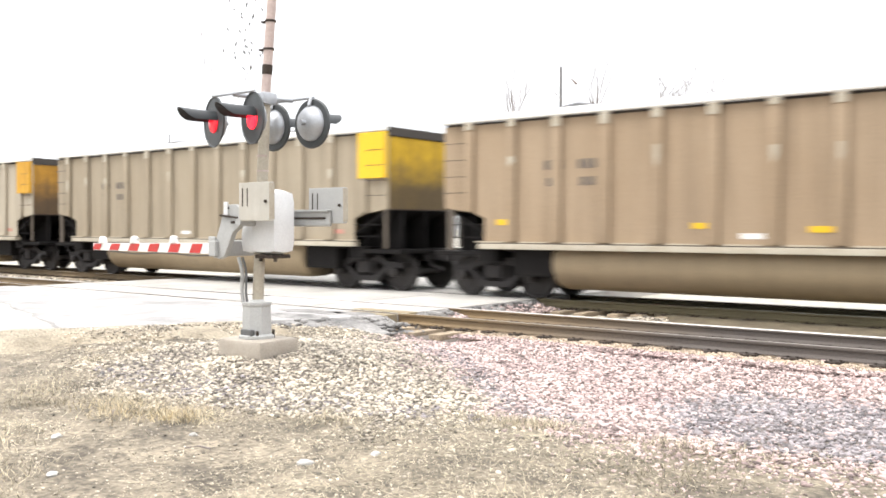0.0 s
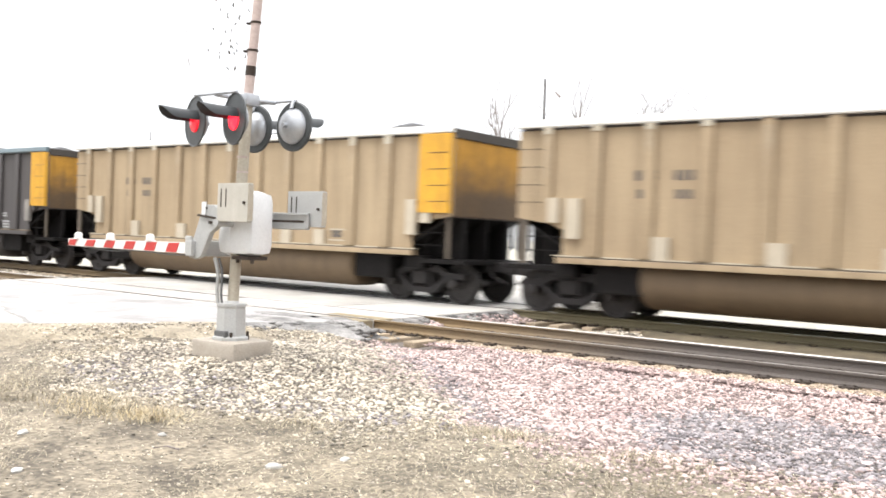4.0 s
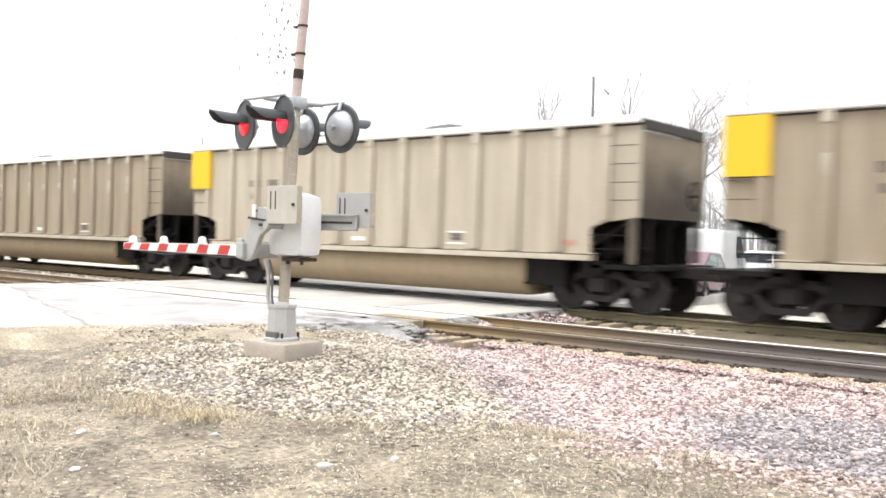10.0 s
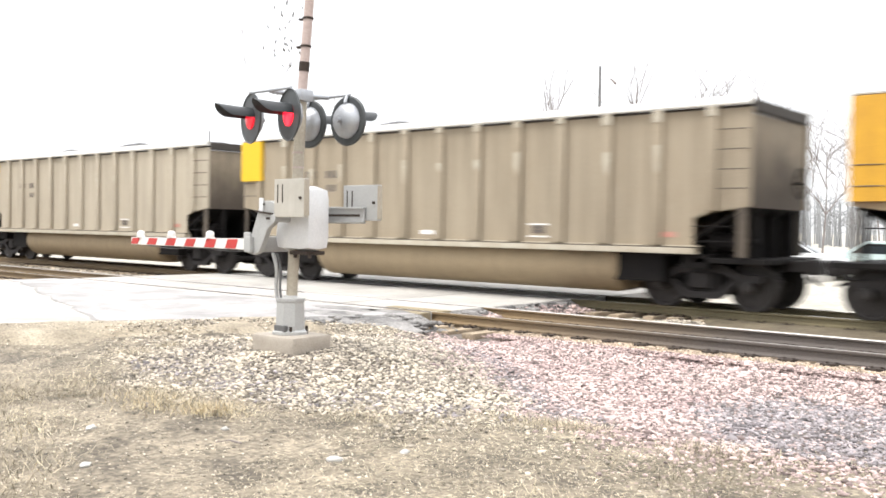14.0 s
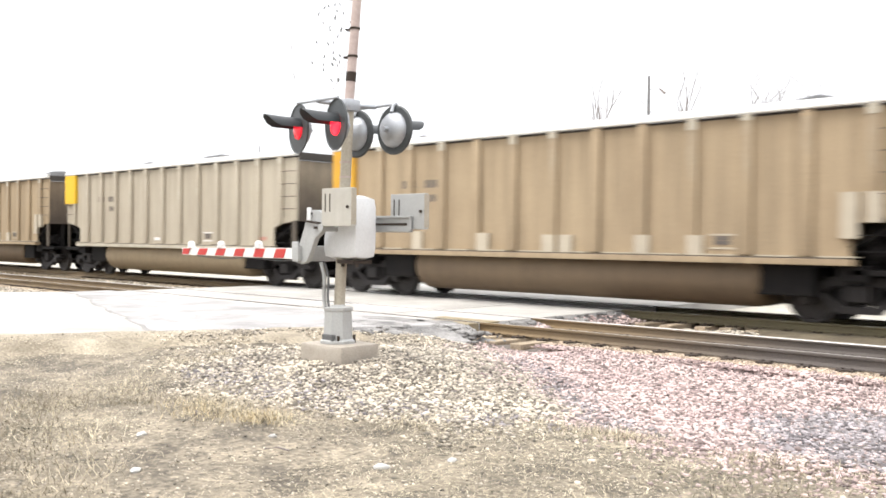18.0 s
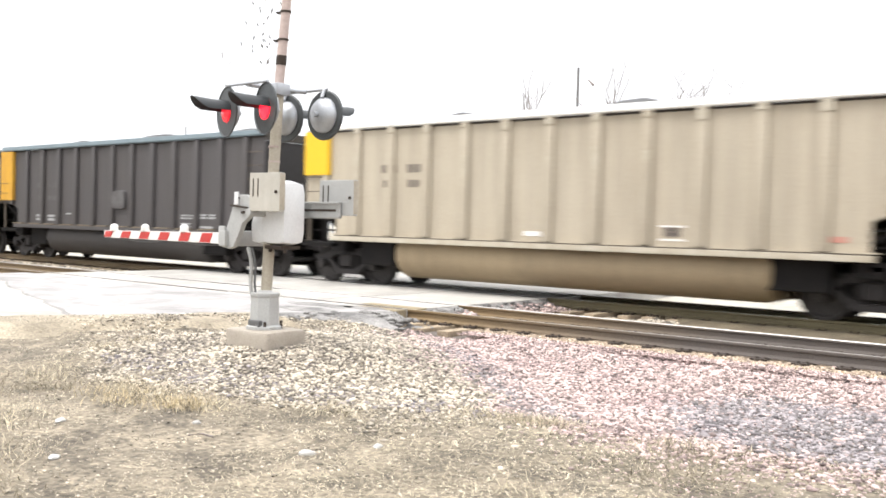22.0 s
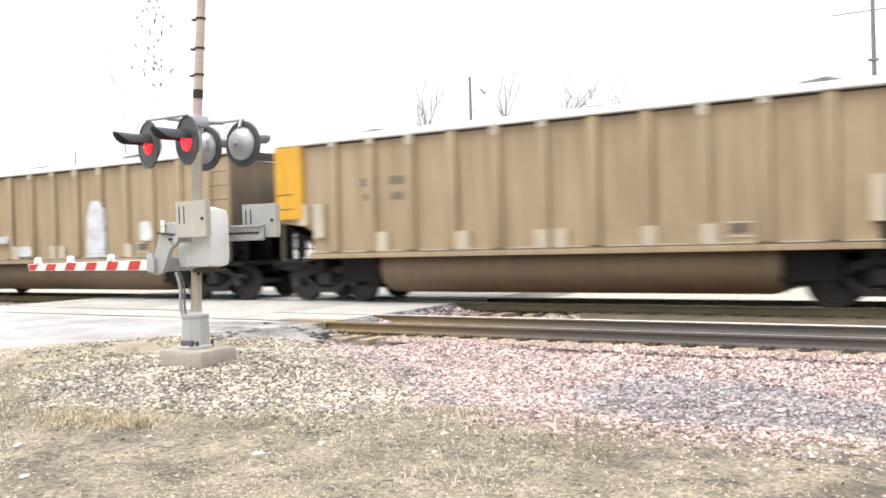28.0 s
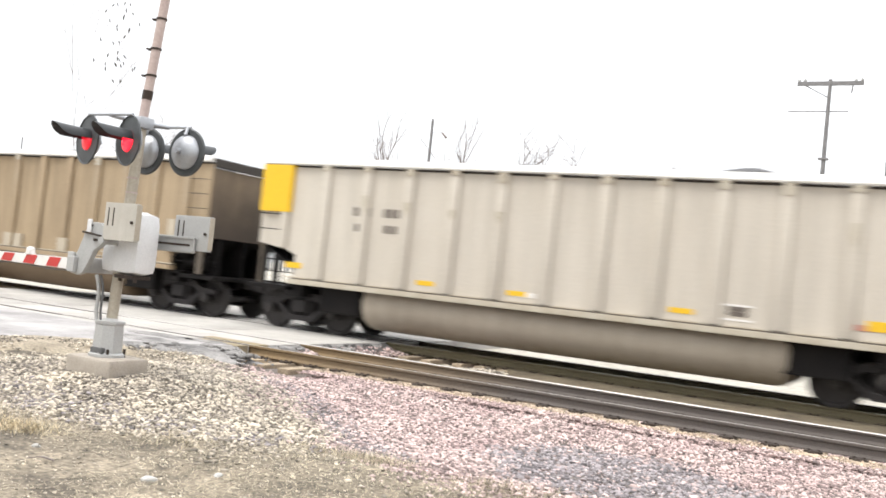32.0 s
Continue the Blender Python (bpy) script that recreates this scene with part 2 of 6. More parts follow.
def darker_foot(name, base, z0, z1, foot_tone=(0.068, 0.052, 0.041)):
    """End paint that darkens, raggedly, from the height z1 down to z0."""
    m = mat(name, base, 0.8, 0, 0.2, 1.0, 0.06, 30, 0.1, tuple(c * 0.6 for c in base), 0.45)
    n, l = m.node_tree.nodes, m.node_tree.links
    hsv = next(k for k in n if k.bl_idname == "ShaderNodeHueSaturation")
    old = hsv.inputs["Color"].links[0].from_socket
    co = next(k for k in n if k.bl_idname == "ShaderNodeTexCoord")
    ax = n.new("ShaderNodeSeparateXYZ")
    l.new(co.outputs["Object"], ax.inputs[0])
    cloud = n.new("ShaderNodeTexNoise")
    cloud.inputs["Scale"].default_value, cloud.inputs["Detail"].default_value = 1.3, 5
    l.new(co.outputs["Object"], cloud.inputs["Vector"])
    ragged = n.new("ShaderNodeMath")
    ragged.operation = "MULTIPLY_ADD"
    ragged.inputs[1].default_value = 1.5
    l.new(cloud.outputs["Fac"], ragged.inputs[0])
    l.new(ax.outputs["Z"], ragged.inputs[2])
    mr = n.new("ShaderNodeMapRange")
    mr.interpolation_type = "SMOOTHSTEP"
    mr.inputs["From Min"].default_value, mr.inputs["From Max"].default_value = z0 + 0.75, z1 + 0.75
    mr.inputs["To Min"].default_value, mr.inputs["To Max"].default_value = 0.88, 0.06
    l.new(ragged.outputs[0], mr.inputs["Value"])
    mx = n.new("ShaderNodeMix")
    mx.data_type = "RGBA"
    mx.inputs["B"].default_value = (*foot_tone, 1)
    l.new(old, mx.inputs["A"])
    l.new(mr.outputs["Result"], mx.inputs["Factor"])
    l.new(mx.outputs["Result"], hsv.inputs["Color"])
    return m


# end paints that get darker towards the foot
M_ENDB = darker_foot("foot-darkened brown end paint", (0.215, 0.16, 0.105), 2.0, 3.6)
M_ENDT = darker_foot("foot-darkened tan end paint", (0.30, 0.245, 0.175), 2.1, 3.5)
M_ENDO = darker_foot("foot-darkened orange end paint", (0.56, 0.28, 0.03), 2.35, 3.45)
M_ENDY = darker_foot("foot-darkened yellow end paint", (0.70, 0.43, 0.015), 2.4, 3.35)
M_POSTD = mat("dusty corner post paint", (0.115, 0.093, 0.07), 0.8, 0, 0.2, 2.0, 0.06, 30, 0.1, (0.065, 0.052, 0.042), 0.3)
M_FADE = rust_fade("rail steel fading from rust to grey", (0.21, 0.145, 0.075), (0.098, 0.083, 0.074), -10.6, -5.8)
M_OLIVE = mat("olive rail steel", (0.15, 0.125, 0.07), 0.8, 0.1, 0.14, 0.8, 0.1, 70, 0.3, (0.10, 0.082, 0.05))
M_DUST = mat("brown track dust", (0.155, 0.125, 0.08), 0.95, 0, 0.25, 2.5, 0.2, 40, 1.0, (0.085, 0.068, 0.045))
M_HEAD = mat("worn rail head", (0.46, 0.44, 0.42), 0.42, 0.6, 0.12, 0.6, 0.05, 80, 0.05, (0.27, 0.24, 0.215))
M_SHINE = mat("polished rail head", (0.55, 0.54, 0.53), 0.25, 0.9, 0.05, 4.0, 0.03)
M_TIE = mat("weathered tie wood", (0.46, 0.365, 0.255), 0.9, 0, 0.15, 6.0, 0.15, 50, 0.6, (0.13, 0.095, 0.07), 0, 0, 0.25)
M_IRON = mat("rusted spike iron", (0.045, 0.032, 0.024), 0.85, 0.2, 0.1, 10.0)
M_ROAD = mat("bleached road asphalt", (0.45, 0.43, 0.40), 0.9, 0, 0.2, 0.6, 0.07, 120, 0.3, (0.26, 0.245, 0.225))
M_PATCH = mat("broken asphalt", (0.12, 0.116, 0.113), 0.95, 0, 0.25, 2.0, 0.15, 50, 1.0, (0.34, 0.325, 0.31))
M_BOARD = mat("ochre weathered timber", (0.27, 0.215, 0.125), 0.9, 0, 0.2, 3.0, 0.12, 50, 0.5, (0.19, 0.165, 0.125))
M_VERGE = mat("pale sandy verge", (0.35, 0.30, 0.225), 0.95, 0, 0.25, 1.3, 0.16, 30, 0.9, (0.19, 0.158, 0.115))
M_LIP = mat("crumbled asphalt lip", (0.19, 0.18, 0.172), 0.95, 0, 0.25, 2.0, 0.15, 50, 0.8, (0.33, 0.315, 0.30))
M_APPR = mat("grey approach asphalt", (0.375, 0.36, 0.352), 0.9, 0, 0.25, 0.9, 0.08, 90, 0.4, (0.22, 0.21, 0.205))
M_WEIGHT = mat("cream painted steel", (0.47, 0.45, 0.40), 0.6, 0, 0.08, 2.5, 0.02, 60, 0.05, (0.36, 0.30, 0.235), 0.25)
M_CONC = mat("weathered concrete", (0.36, 0.32, 0.27), 0.9, 0, 0.14, 5.0, 0.06, 60, 0.4, (0.25, 0.215, 0.175))
M_GALV = mat("dull galvanised steel", (0.42, 0.42, 0.41), 0.55, 0.35, 0.1, 4.0, 0.04, 60, 0.05, (0.33, 0.325, 0.315))
M_ALU = mat("white painted housing", (0.66, 0.66, 0.66), 0.5, 0, 0.08, 5.0, 0.03, 60, 0.05, (0.52, 0.51, 0.50))
M_MAST = mat("grimy cream mast", (0.40, 0.36, 0.29), 0.6, 0.1, 0.14, 3.0, 0.05, 40, 0.1, (0.30, 0.255, 0.195))
M_MASTP = mat("pinkish mast paint", (0.46, 0.37, 0.335), 0.6, 0.1, 0.14, 4.0, 0.05, 40, 0.1, (0.33, 0.245, 0.22))
M_HOOD = mat("black signal paint", (0.018, 0.021, 0.023), 0.45, 0, 0.1, 5.0, 0.05)
M_DISC = mat("signal backing grey", (0.055, 0.06, 0.062), 0.5, 0.1, 0.12, 6.0)
M_BACK = mat("bare aluminium back", (0.42, 0.43, 0.45), 0.4, 0.6, 0.1, 5.0, 0.03)
M_RED = mat("red reflective sheeting", (0.50, 0.035, 0.03), 0.5, 0, 0.12, 6.0, 0.03, 60, 0.0, (0.38, 0.04, 0.03))
M_CHALK = mat("chalky stone", (0.50, 0.49, 0.47), 0.9, 0, 0.2, 20.0, 0.08, 60, 0.3, (0.36, 0.34, 0.31))
M_WSHEET = mat("white reflective sheeting", (0.74, 0.72, 0.69), 0.5, 0, 0.05, 6.0, 0.02, 60, 0.0)
M_LENS_ON = glow("lit red lens", (1.0, 0.012, 0.03), 1.1)
M_LENS_OFF = mat("unlit red lens", (0.22, 0.012, 0.014), 0.15, 0, 0.05, 5.0, 0.02, 40, 0.0)
M_RUBBER = mat("black cable sheath", (0.10, 0.10, 0.10), 0.6, 0, 0.1, 5.0)
M_GROUND = mat("dry dirt", (0.092, 0.076, 0.056), 0.95, 0, 0.25, 2.2, 0.28, 22, 1.0, (0.28, 0.235, 0.172))
M_FIELD = mat("far dry ground", (0.35, 0.325, 0.275), 0.95, 0, 0.2, 0.35, 0.12, 6, 0.5, (0.45, 0.42, 0.365))
M_STRAW = mat("dry straw", (0.49, 0.425, 0.31), 0.9, 0, 0.2, 1.5, 0.05, 20, 0.0, (0.27, 0.23, 0.165), 0, 0.65)
M_OLDG = mat("weathered grey-brown grass", (0.215, 0.18, 0.125), 0.9, 0, 0.2, 2.0, 0.05, 20, 0.0, (0.13, 0.108, 0.075), 0, 0.5)
M_GOLD = mat("golden dead grass", (0.50, 0.41, 0.26), 0.9, 0, 0.2, 2.5, 0.05, 20, 0.0, (0.34, 0.265, 0.16), 0, 0.6)
M_GRAV = mat("pale river gravel", (0.455, 0.40, 0.32), 0.9, 0, 0.25, 1.2, 0.07, 60, 0.3, (0.27, 0.235, 0.195), 0, 0.75)
M_PINK = mat("pink ballast stone", (0.46, 0.36, 0.335), 0.9, 0, 0.22, 0.9, 0.07, 60, 0.3, (0.32, 0.235, 0.225), 0, 0.75)
M_GREY = mat("grey ballast stone", (0.215, 0.192, 0.198), 0.9, 0, 0.2, 1.2, 0.07, 60, 0.3, (0.29, 0.265, 0.265), 0, 0.65)
M_FINES = mat("tan stone fines", (0.50, 0.40, 0.305), 0.95, 0, 0.2, 2.0, 0.07, 60, 0.3, (0.36, 0.28, 0.205), 0, 0.5)
# bed coloured dark to give the gaps between stones their shade
M_BED = mat("ballast bed dark as gap shade", (0.11, 0.092, 0.08), 0.95, 0, 0.2, 1.0, 0.2, 35, 1.0, (0.17, 0.145, 0.128))
M_BARK = mat("grey bark", (0.25, 0.215, 0.20), 0.9, 0, 0.2, 5.0, 0.1, 30, 0.5)
M_POD = mat("dark seed pod", (0.07, 0.06, 0.05), 0.9, 0, 0.1, 5.0)
M_POLE = mat("weathered pole wood", (0.20, 0.195, 0.195), 0.9, 0, 0.15, 3.0, 0.08, 30, 0.2)
M_GLASSC = mat("dark car glass", (0.03, 0.035, 0.04), 0.08, 0, 0.03, 5.0, 0.0, 60, 0.0)
M_CARW = mat("white car paint", (0.72, 0.73, 0.74), 0.3, 0, 0.03, 3.0, 0.01, 60, 0.0)
M_CART = mat("pale green car paint", (0.48, 0.58, 0.57), 0.3, 0, 0.03, 3.0, 0.01, 60, 0.0)
M_CARR = mat("dull plum car paint", (0.15, 0.075, 0.095), 0.3, 0, 0.03, 3.0, 0.01, 60, 0.0)
M_TYRE = mat("tyre rubber", (0.02, 0.02, 0.02), 0.85, 0, 0.05, 6.0)

# ---------------------------------------------------------------- mesh helpers
def link(name, bm, material, parent=None, label="", smooth=False):
    me = bpy.data.meshes.new(name)
    bm.to_mesh(me)
    bm.free()
    for m in material if isinstance(material, (list, tuple)) else (material,):
        me.materials.append(m)
    if smooth:
        me.shade_smooth()
        me.set_sharp_from_angle(angle=radians(40))
    ob = new(name, me)
    if parent is not None:
        ob.parent = parent
    if label:
        ob["label"] = label
    return ob


def part(name, bm, material, parent, label="", smooth=False):
    """Links a bmesh as one mesh object under a thing or a part."""
    return link(name, bm, material, parent, label, smooth)


def again(ob, name, m, parent=None):
    """Another object on the same mesh."""
    o = new(name, ob.data)
    o.parent = parent if parent is not None else ob.parent
    o.matrix_basis = m
    return o


def empty(name, m, label, category, group=""):
    e = new(name)
    e.empty_display_size = 0.2
    e.matrix_basis = m
    return tagged(e, label, category, group)


def box(bm, x0, x1, y0, y1, z0, z1, bev=0.0, mi=0):
    vs = [bm.verts.new((x, y, z)) for z in (z0, z1) for x, y in ((x0, y0), (x1, y0), (x1, y1), (x0, y1))]
    fs = [bm.faces.new([vs[i] for i in q]) for q in ((3, 2, 1, 0), (4, 5, 6, 7), (0, 1, 5, 4), (1, 2, 6, 5), (2, 3, 7, 6), (3, 0, 4, 7))]
    for f in fs:
        f.material_index = mi
    if bev:
        es = list({e for f in fs for e in f.edges})
        out = bmesh.ops.bevel(bm, geom=es, offset=bev, segments=2, affect="EDGES", profile=0.6)
        for f in out["faces"]:
            f.material_index = mi
    return bm


def rod(bm, a, b, r0, r1=None, seg=10, mi=0):
    """A capped rod from a to b."""
    a, b = Vector(a), Vector(b)
    r1 = r0 if r1 is None else r1
    q = (b - a).to_track_quat("Z", "Y")
    rings = []
    for p, r in ((a, r0), (b, r1)):
        rings.append([bm.verts.new(p + q @ Vector((r * math.cos(2 * math.pi * i / seg), r * math.sin(2 * math.pi * i / seg), 0))) for i in range(seg)])
    for i in range(seg):
        j = (i + 1) % seg
        bm.faces.new((rings[0][i], rings[0][j], rings[1][j], rings[1][i])).material_index = mi
    bm.faces.new(rings[0][::-1]).material_index = mi
    bm.faces.new(rings[1]).material_index = mi
    return bm


def prism(bm, outline, axis, a, b, mi=0, bev=0.0):
    """The outline (pairs) swept along x, y or z from a to b. Pairs: (y, z), (x, z) or (x, y)."""
    def at(u, w, s):
        return {"x": (s, u, w), "y": (u, s, w), "z": (u, w, s)}[axis]
    lo = [bm.verts.new(at(u, w, a)) for u, w in outline]
    hi = [bm.verts.new(at(u, w, b)) for u, w in outline]
    fs = [bm.faces.new(lo), bm.faces.new(hi[::-1])]
    k = len(outline)
    for i in range(k):
        j = (i + 1) % k
        fs.append(bm.faces.new((lo[i], hi[i], hi[j], lo[j])))
    for f in fs:
        f.material_index = mi
    bmesh.ops.recalc_face_normals(bm, faces=fs)
    if bev:
        bmesh.ops.bevel(bm, geom=list({e for f in fs for e in f.edges}), offset=bev, segments=2, affect="EDGES", profile=0.6)
    return bm


def lathe(bm, profile, m, seg=20, mi=0):
    """Pairs (radius, height) turned round z, then placed by m."""
    rings = []
    for r, z in profile:
        if r < 1e-5:
            rings.append([bm.verts.new(m @ Vector((0, 0, z)))])
        else:
            rings.append([bm.verts.new(m @ Vector((r * math.cos(2 * math.pi * i / seg), r * math.sin(2 * math.pi * i / seg), z))) for i in range(seg)])
    for a, b in zip(rings, rings[1:]):
        for i in range(seg):
            j = (i + 1) % seg
            if len(a) == 1:
                bm.faces.new((a[0], b[j], b[i])).material_index = mi
            elif len(b) == 1:
                bm.faces.new((a[i], a[j], b[0])).material_index = mi
            else:
                bm.faces.new((a[i], a[j], b[j], b[i])).material_index = mi
    bmesh.ops.recalc_face_normals(bm, faces=bm.faces[:])
    return bm


def bent(bm, points, r, seg=8, mi=0):
    """One continuous bent tube."""
    pts = [Vector(p) for p in points]
    rings = []
    for i, p in enumerate(pts):
        d = (pts[min(i + 1, len(pts) - 1)] - pts[max(i - 1, 0)]).normalized()
        q = d.to_track_quat("Z", "Y")
        rings.append([bm.verts.new(p + q @ Vector((r * math.cos(6.2832 * k / seg), r * math.sin(6.2832 * k / seg), 0))) for k in range(seg)])
    for a, b in zip(rings, rings[1:]):
        off = min(range(seg), key=lambda o: (a[0].co - b[o].co).length)
        for k in range(seg):
            bm.faces.new((a[k], a[(k + 1) % seg], b[(k + 1 + off) % seg], b[(k + off) % seg])).material_index = mi
    bm.faces.new(rings[0][::-1])
    bm.faces.new(rings[-1])
    bmesh.ops.recalc_face_normals(bm, faces=bm.faces[:])
    return bm


def B():
    return bmesh.new()

# ---------------------------------------------------------------- ground
def smooth_step(a, b, v):
    s = min(1.0, max(0.0, (v - a) / (b - a)))
    return s * s * (3 - 2 * s)


def road_edge(y):
    """x of the road's near edge at y."""
    if y > 12:
        return ROAD_B
    return ROAD_B - 0.52 * (12 - y) if y > 6 else ROAD_B - 3.12 - 0.9 * (6 - y)


def gz(x, y):
    """Height of the bare ground."""
    z = -0.20
    z -= 0.10 * smooth_step(6.5, 8.6, y) * smooth_step(-9, -6, x)
    z += 0.06 * smooth_step(10.2, 11.8, y) * smooth_step(-9, -6, x)
    z += 0.30 * math.exp(-(((x + 8.9) / 2.0) ** 2 + ((y - 7.9) / 1.7) ** 2))
    z += 0.13 * smooth_step(2.2, 0.0, abs(x - road_edge(y))) * smooth_step(3, 7, y) * smooth_step(13, 11, y)
    z += 0.035 * (noise.noise((x * 0.6, y * 0.6, 3.1)) + 0.5 * noise.noise((x * 1.9, y * 1.9, 7.7)))
    z -= 0.10 * smooth_step(-11.3, -10.6, x) * smooth_step(-8.2, -9.4, x) * smooth_step(11.0, 11.3, y)
    if y > 11.4:
        z = min(z, -0.215 + 0.01 * noise.noise((x, y, 1)))
    if 12.15 < y < 14.6 or 16.7 < y < 19.2:
        z = -0.285 + 0.01 * noise.noise((x, y, 1))
    if road_edge(y) - 12.6 < x < road_edge(y) + 0.1:
        z = min(z, -0.12)
    return z


DIRT_EDGE = [(-13.6, 8.9), (-12.6, 7.9), (-11.5, 6.5), (-9.6, 5.8), (-7.4, 5.65), (-6.5, 6.05), (-5.9, 6.45), (-5.2, 6.95), (-4.9, 7.25), (-4.3, 7.1), (-3.5, 7.2), (-2.9, 7.45), (-1.5, 7.6), (1.0, 7.7), (5.0, 7.8)]


def dirt_edge(x):
    """y at which the dirt gives way to loose stone."""
    for (xa, ya), (xb, yb) in zip(DIRT_EDGE, DIRT_EDGE[1:]):
        if xa <= x <= xb:
            return ya + (yb - ya) * (x - xa) / (xb - xa)
    return 9.0


def ground():
    bm = B()
    xs = [-900, -400, -200, -100, -60, -45, -36, -30] + [-26 + 0.35 * i for i in range(87)] + [8, 14, 25, 50, 100, 200, 400, 900]
    ys = [-500, -200, -80, -30, -12, -5] + [0.35 * i - 2 for i in range(66)] + [24, 30, 40, 60, 100, 200, 400, 900, 1500]
    grid = []
    for y in ys:
        row = []
        for x in xs:
            far = abs(x) > 40 or y > 22 or y < -3
            row.append(bm.verts.new((x, y, -0.24 if far else gz(x, y))))
        grid.append(row)
    for j in range(len(ys) - 1):
        for i in range(len(xs) - 1):
            f = bm.faces.new((grid[j][i], grid[j][i + 1], grid[j + 1][i + 1], grid[j + 1][i]))
            cx, cy = (xs[i] + xs[i + 1]) / 2, (ys[j] + ys[j + 1]) / 2
            f.material_index = 1 if cy > 20.5 or abs(cx) > 60 else 2 if (11.2 < cy <= 20.5 and cx > -12) or (-10.2 < cx < 3 and cy > dirt_edge(cx) + 0.35) else 0
    ob = link("ground", bm, (M_GROUND, M_FIELD, M_BED), None, smooth=True)
    tagged(ob, "dry bare dirt and flattened dead grass beside the tracks", "ground", kind="structure")


ground()


def road():
    bm = B()
    top = -0.012
    def strip(ys, left, right, z0, z1):
        for a, b in zip(ys, ys[1:]):
            quad = [(left(a), a), (right(a), a), (right(b), b), (left(b), b)]
            lo = [bm.verts.new((x, y, z0)) for x, y in quad]
            hi = [bm.verts.new((x, y, z1)) for x, y in quad]
            bm.faces.new(hi)
            for i in range(4):
                j = (i + 1) % 4
                bm.faces.new((lo[i], lo[j], hi[j], hi[i]))
    strip([-40, -10, 0, 3, 6, 8, 10, 11, 12, 12.19], lambda y: road_edge(y) - 12.45, road_edge, -0.3, top)
    strip([12.19, 12.5], lambda y: ROAD_A, lambda y: ROAD_B - 1.01, -0.3, top)
    strip([18.85, 22, 30, 60, 120, 300], lambda y: ROAD_A, lambda y: ROAD_B, -0.3, top)
    bmesh.ops.recalc_face_normals(bm, faces=bm.faces[:])
    ob = link("road", bm, M_ROAD)
    tagged(ob, "sun-bleached pale asphalt road leading over the crossing", "road", kind="structure")
    # crossing panels between and beside the rails, with open flangeways
    panels = tagged(new("crossing_panels"), "pale concrete and asphalt panels set between the rails", "crossing surface", kind="structure")
    gaps = [(12.515, NEAR_RAILS[0] - 0.055), (NEAR_RAILS[0] + 0.11, NEAR_RAILS[1] - 0.11), (NEAR_RAILS[1] + 0.055, FAR_RAILS[0] - 0.055),
            (FAR_RAILS[0] + 0.11, FAR_RAILS[1] - 0.11), (FAR_RAILS[1] + 0.055, 18.84)]
    for y0, y1 in gaps:
        n = 5
        for i in range(n):
            x0 = ROAD_A + (ROAD_B - ROAD_A) * i / n
            x1 = ROAD_A + (ROAD_B - ROAD_A) * (i + 1) / n - 0.012
            part("panel", box(B(), x0, x1, y0, y1, -0.24, -0.004 - 0.006 * ((i * 7) % 3), 0.012), M_ROAD, panels)
    part("timber", box(B(), ROAD_B - 1.0, ROAD_B + 0.02, 12.20, 12.505, -0.26, -0.002, 0.015), M_BOARD, panels, "ochre weathered timber beside the rail")
    part("timber", box(B(), ROAD_B - 1.3, ROAD_B + 0.06, NEAR_RAILS[0] + 0.12, NEAR_RAILS[0] + 0.40, -0.24, 0.001, 0.015), M_BOARD, panels, "ochre weathered timber between the rails")


road()


def broken_edge():
    """Crumbling asphalt apron where the road shoulder meets the ties."""
    bm = B()
    nx, ny = 16, 40
    grid = []
    for j in range(ny + 1):
        y = 9.5 + 2.55 * j / ny
        width = (0.06 + 1.1 * smooth_step(9.5, 10.9, y) - 0.5 * smooth_step(11.3, 12.0, y)) * (1 + 0.35 * noise.noise((0, y * 2.1, 3)))
        row = []
        for i in range(nx + 1):
            u = i / nx
            x = road_edge(y) - 0.04 + width * u
            broken = 0.05 * noise.noise((x * 2.2, y * 2.2, 8)) + 0.02 * noise.noise((x * 7, y * 7, 2))
            step = 0.035 * math.floor(3 * noise.noise((x * 1.4, y * 1.1, 5)) + 0.5)
            z = -0.006 - 0.20 * u ** 1.4 + (broken + step) * min(1, 3 * u)
            row.append(bm.verts.new((x, y, min(z, -0.006))))
        grid.append(row)
    for j in range(ny):
        for i in range(nx):
            bm.faces.new((grid[j][i], grid[j][i + 1], grid[j + 1][i + 1], grid[j + 1][i]))
    edge = bmesh.ops.extrude_edge_only(bm, edges=[e for e in bm.edges if e.is_boundary])
    for v in edge["geom"]:
        if isinstance(v, bmesh.types.BMVert):
            v.co.z = -0.34
    bmesh.ops.recalc_face_normals(bm, faces=bm.faces[:])
    tagged(link("asphalt_apron", bm, M_PATCH), "crumbling grey asphalt apron at the shoulder of the road", "asphalt", kind="structure")
    for y0, y1 in ((NEAR_RAILS[0] + 0.10, NEAR_RAILS[1] - 0.10), (NEAR_RAILS[1] + 0.09, FAR_RAILS[0] - 0.09)):
        bm = B()
        n = 14
        top = [(ROAD_B + 0.35 + 0.35 * noise.noise((k * 0.9, y0, 1)), y0 + (y1 - y0) * k / n) for k in range(n + 1)]
        prism(bm, [(ROAD_B - 0.01, y0)] + top + [(ROAD_B - 0.01, y1)], "z", -0.34, -0.03)
        for v in bm.verts:
            if v.co.z > -0.1 and v.co.x > ROAD_B + 0.05:
                v.co.z = -0.15
        tagged(link("asphalt_apron", bm, M_PATCH), "crumbling grey asphalt edge between the rails", "asphalt", kind="structure")


broken_edge()


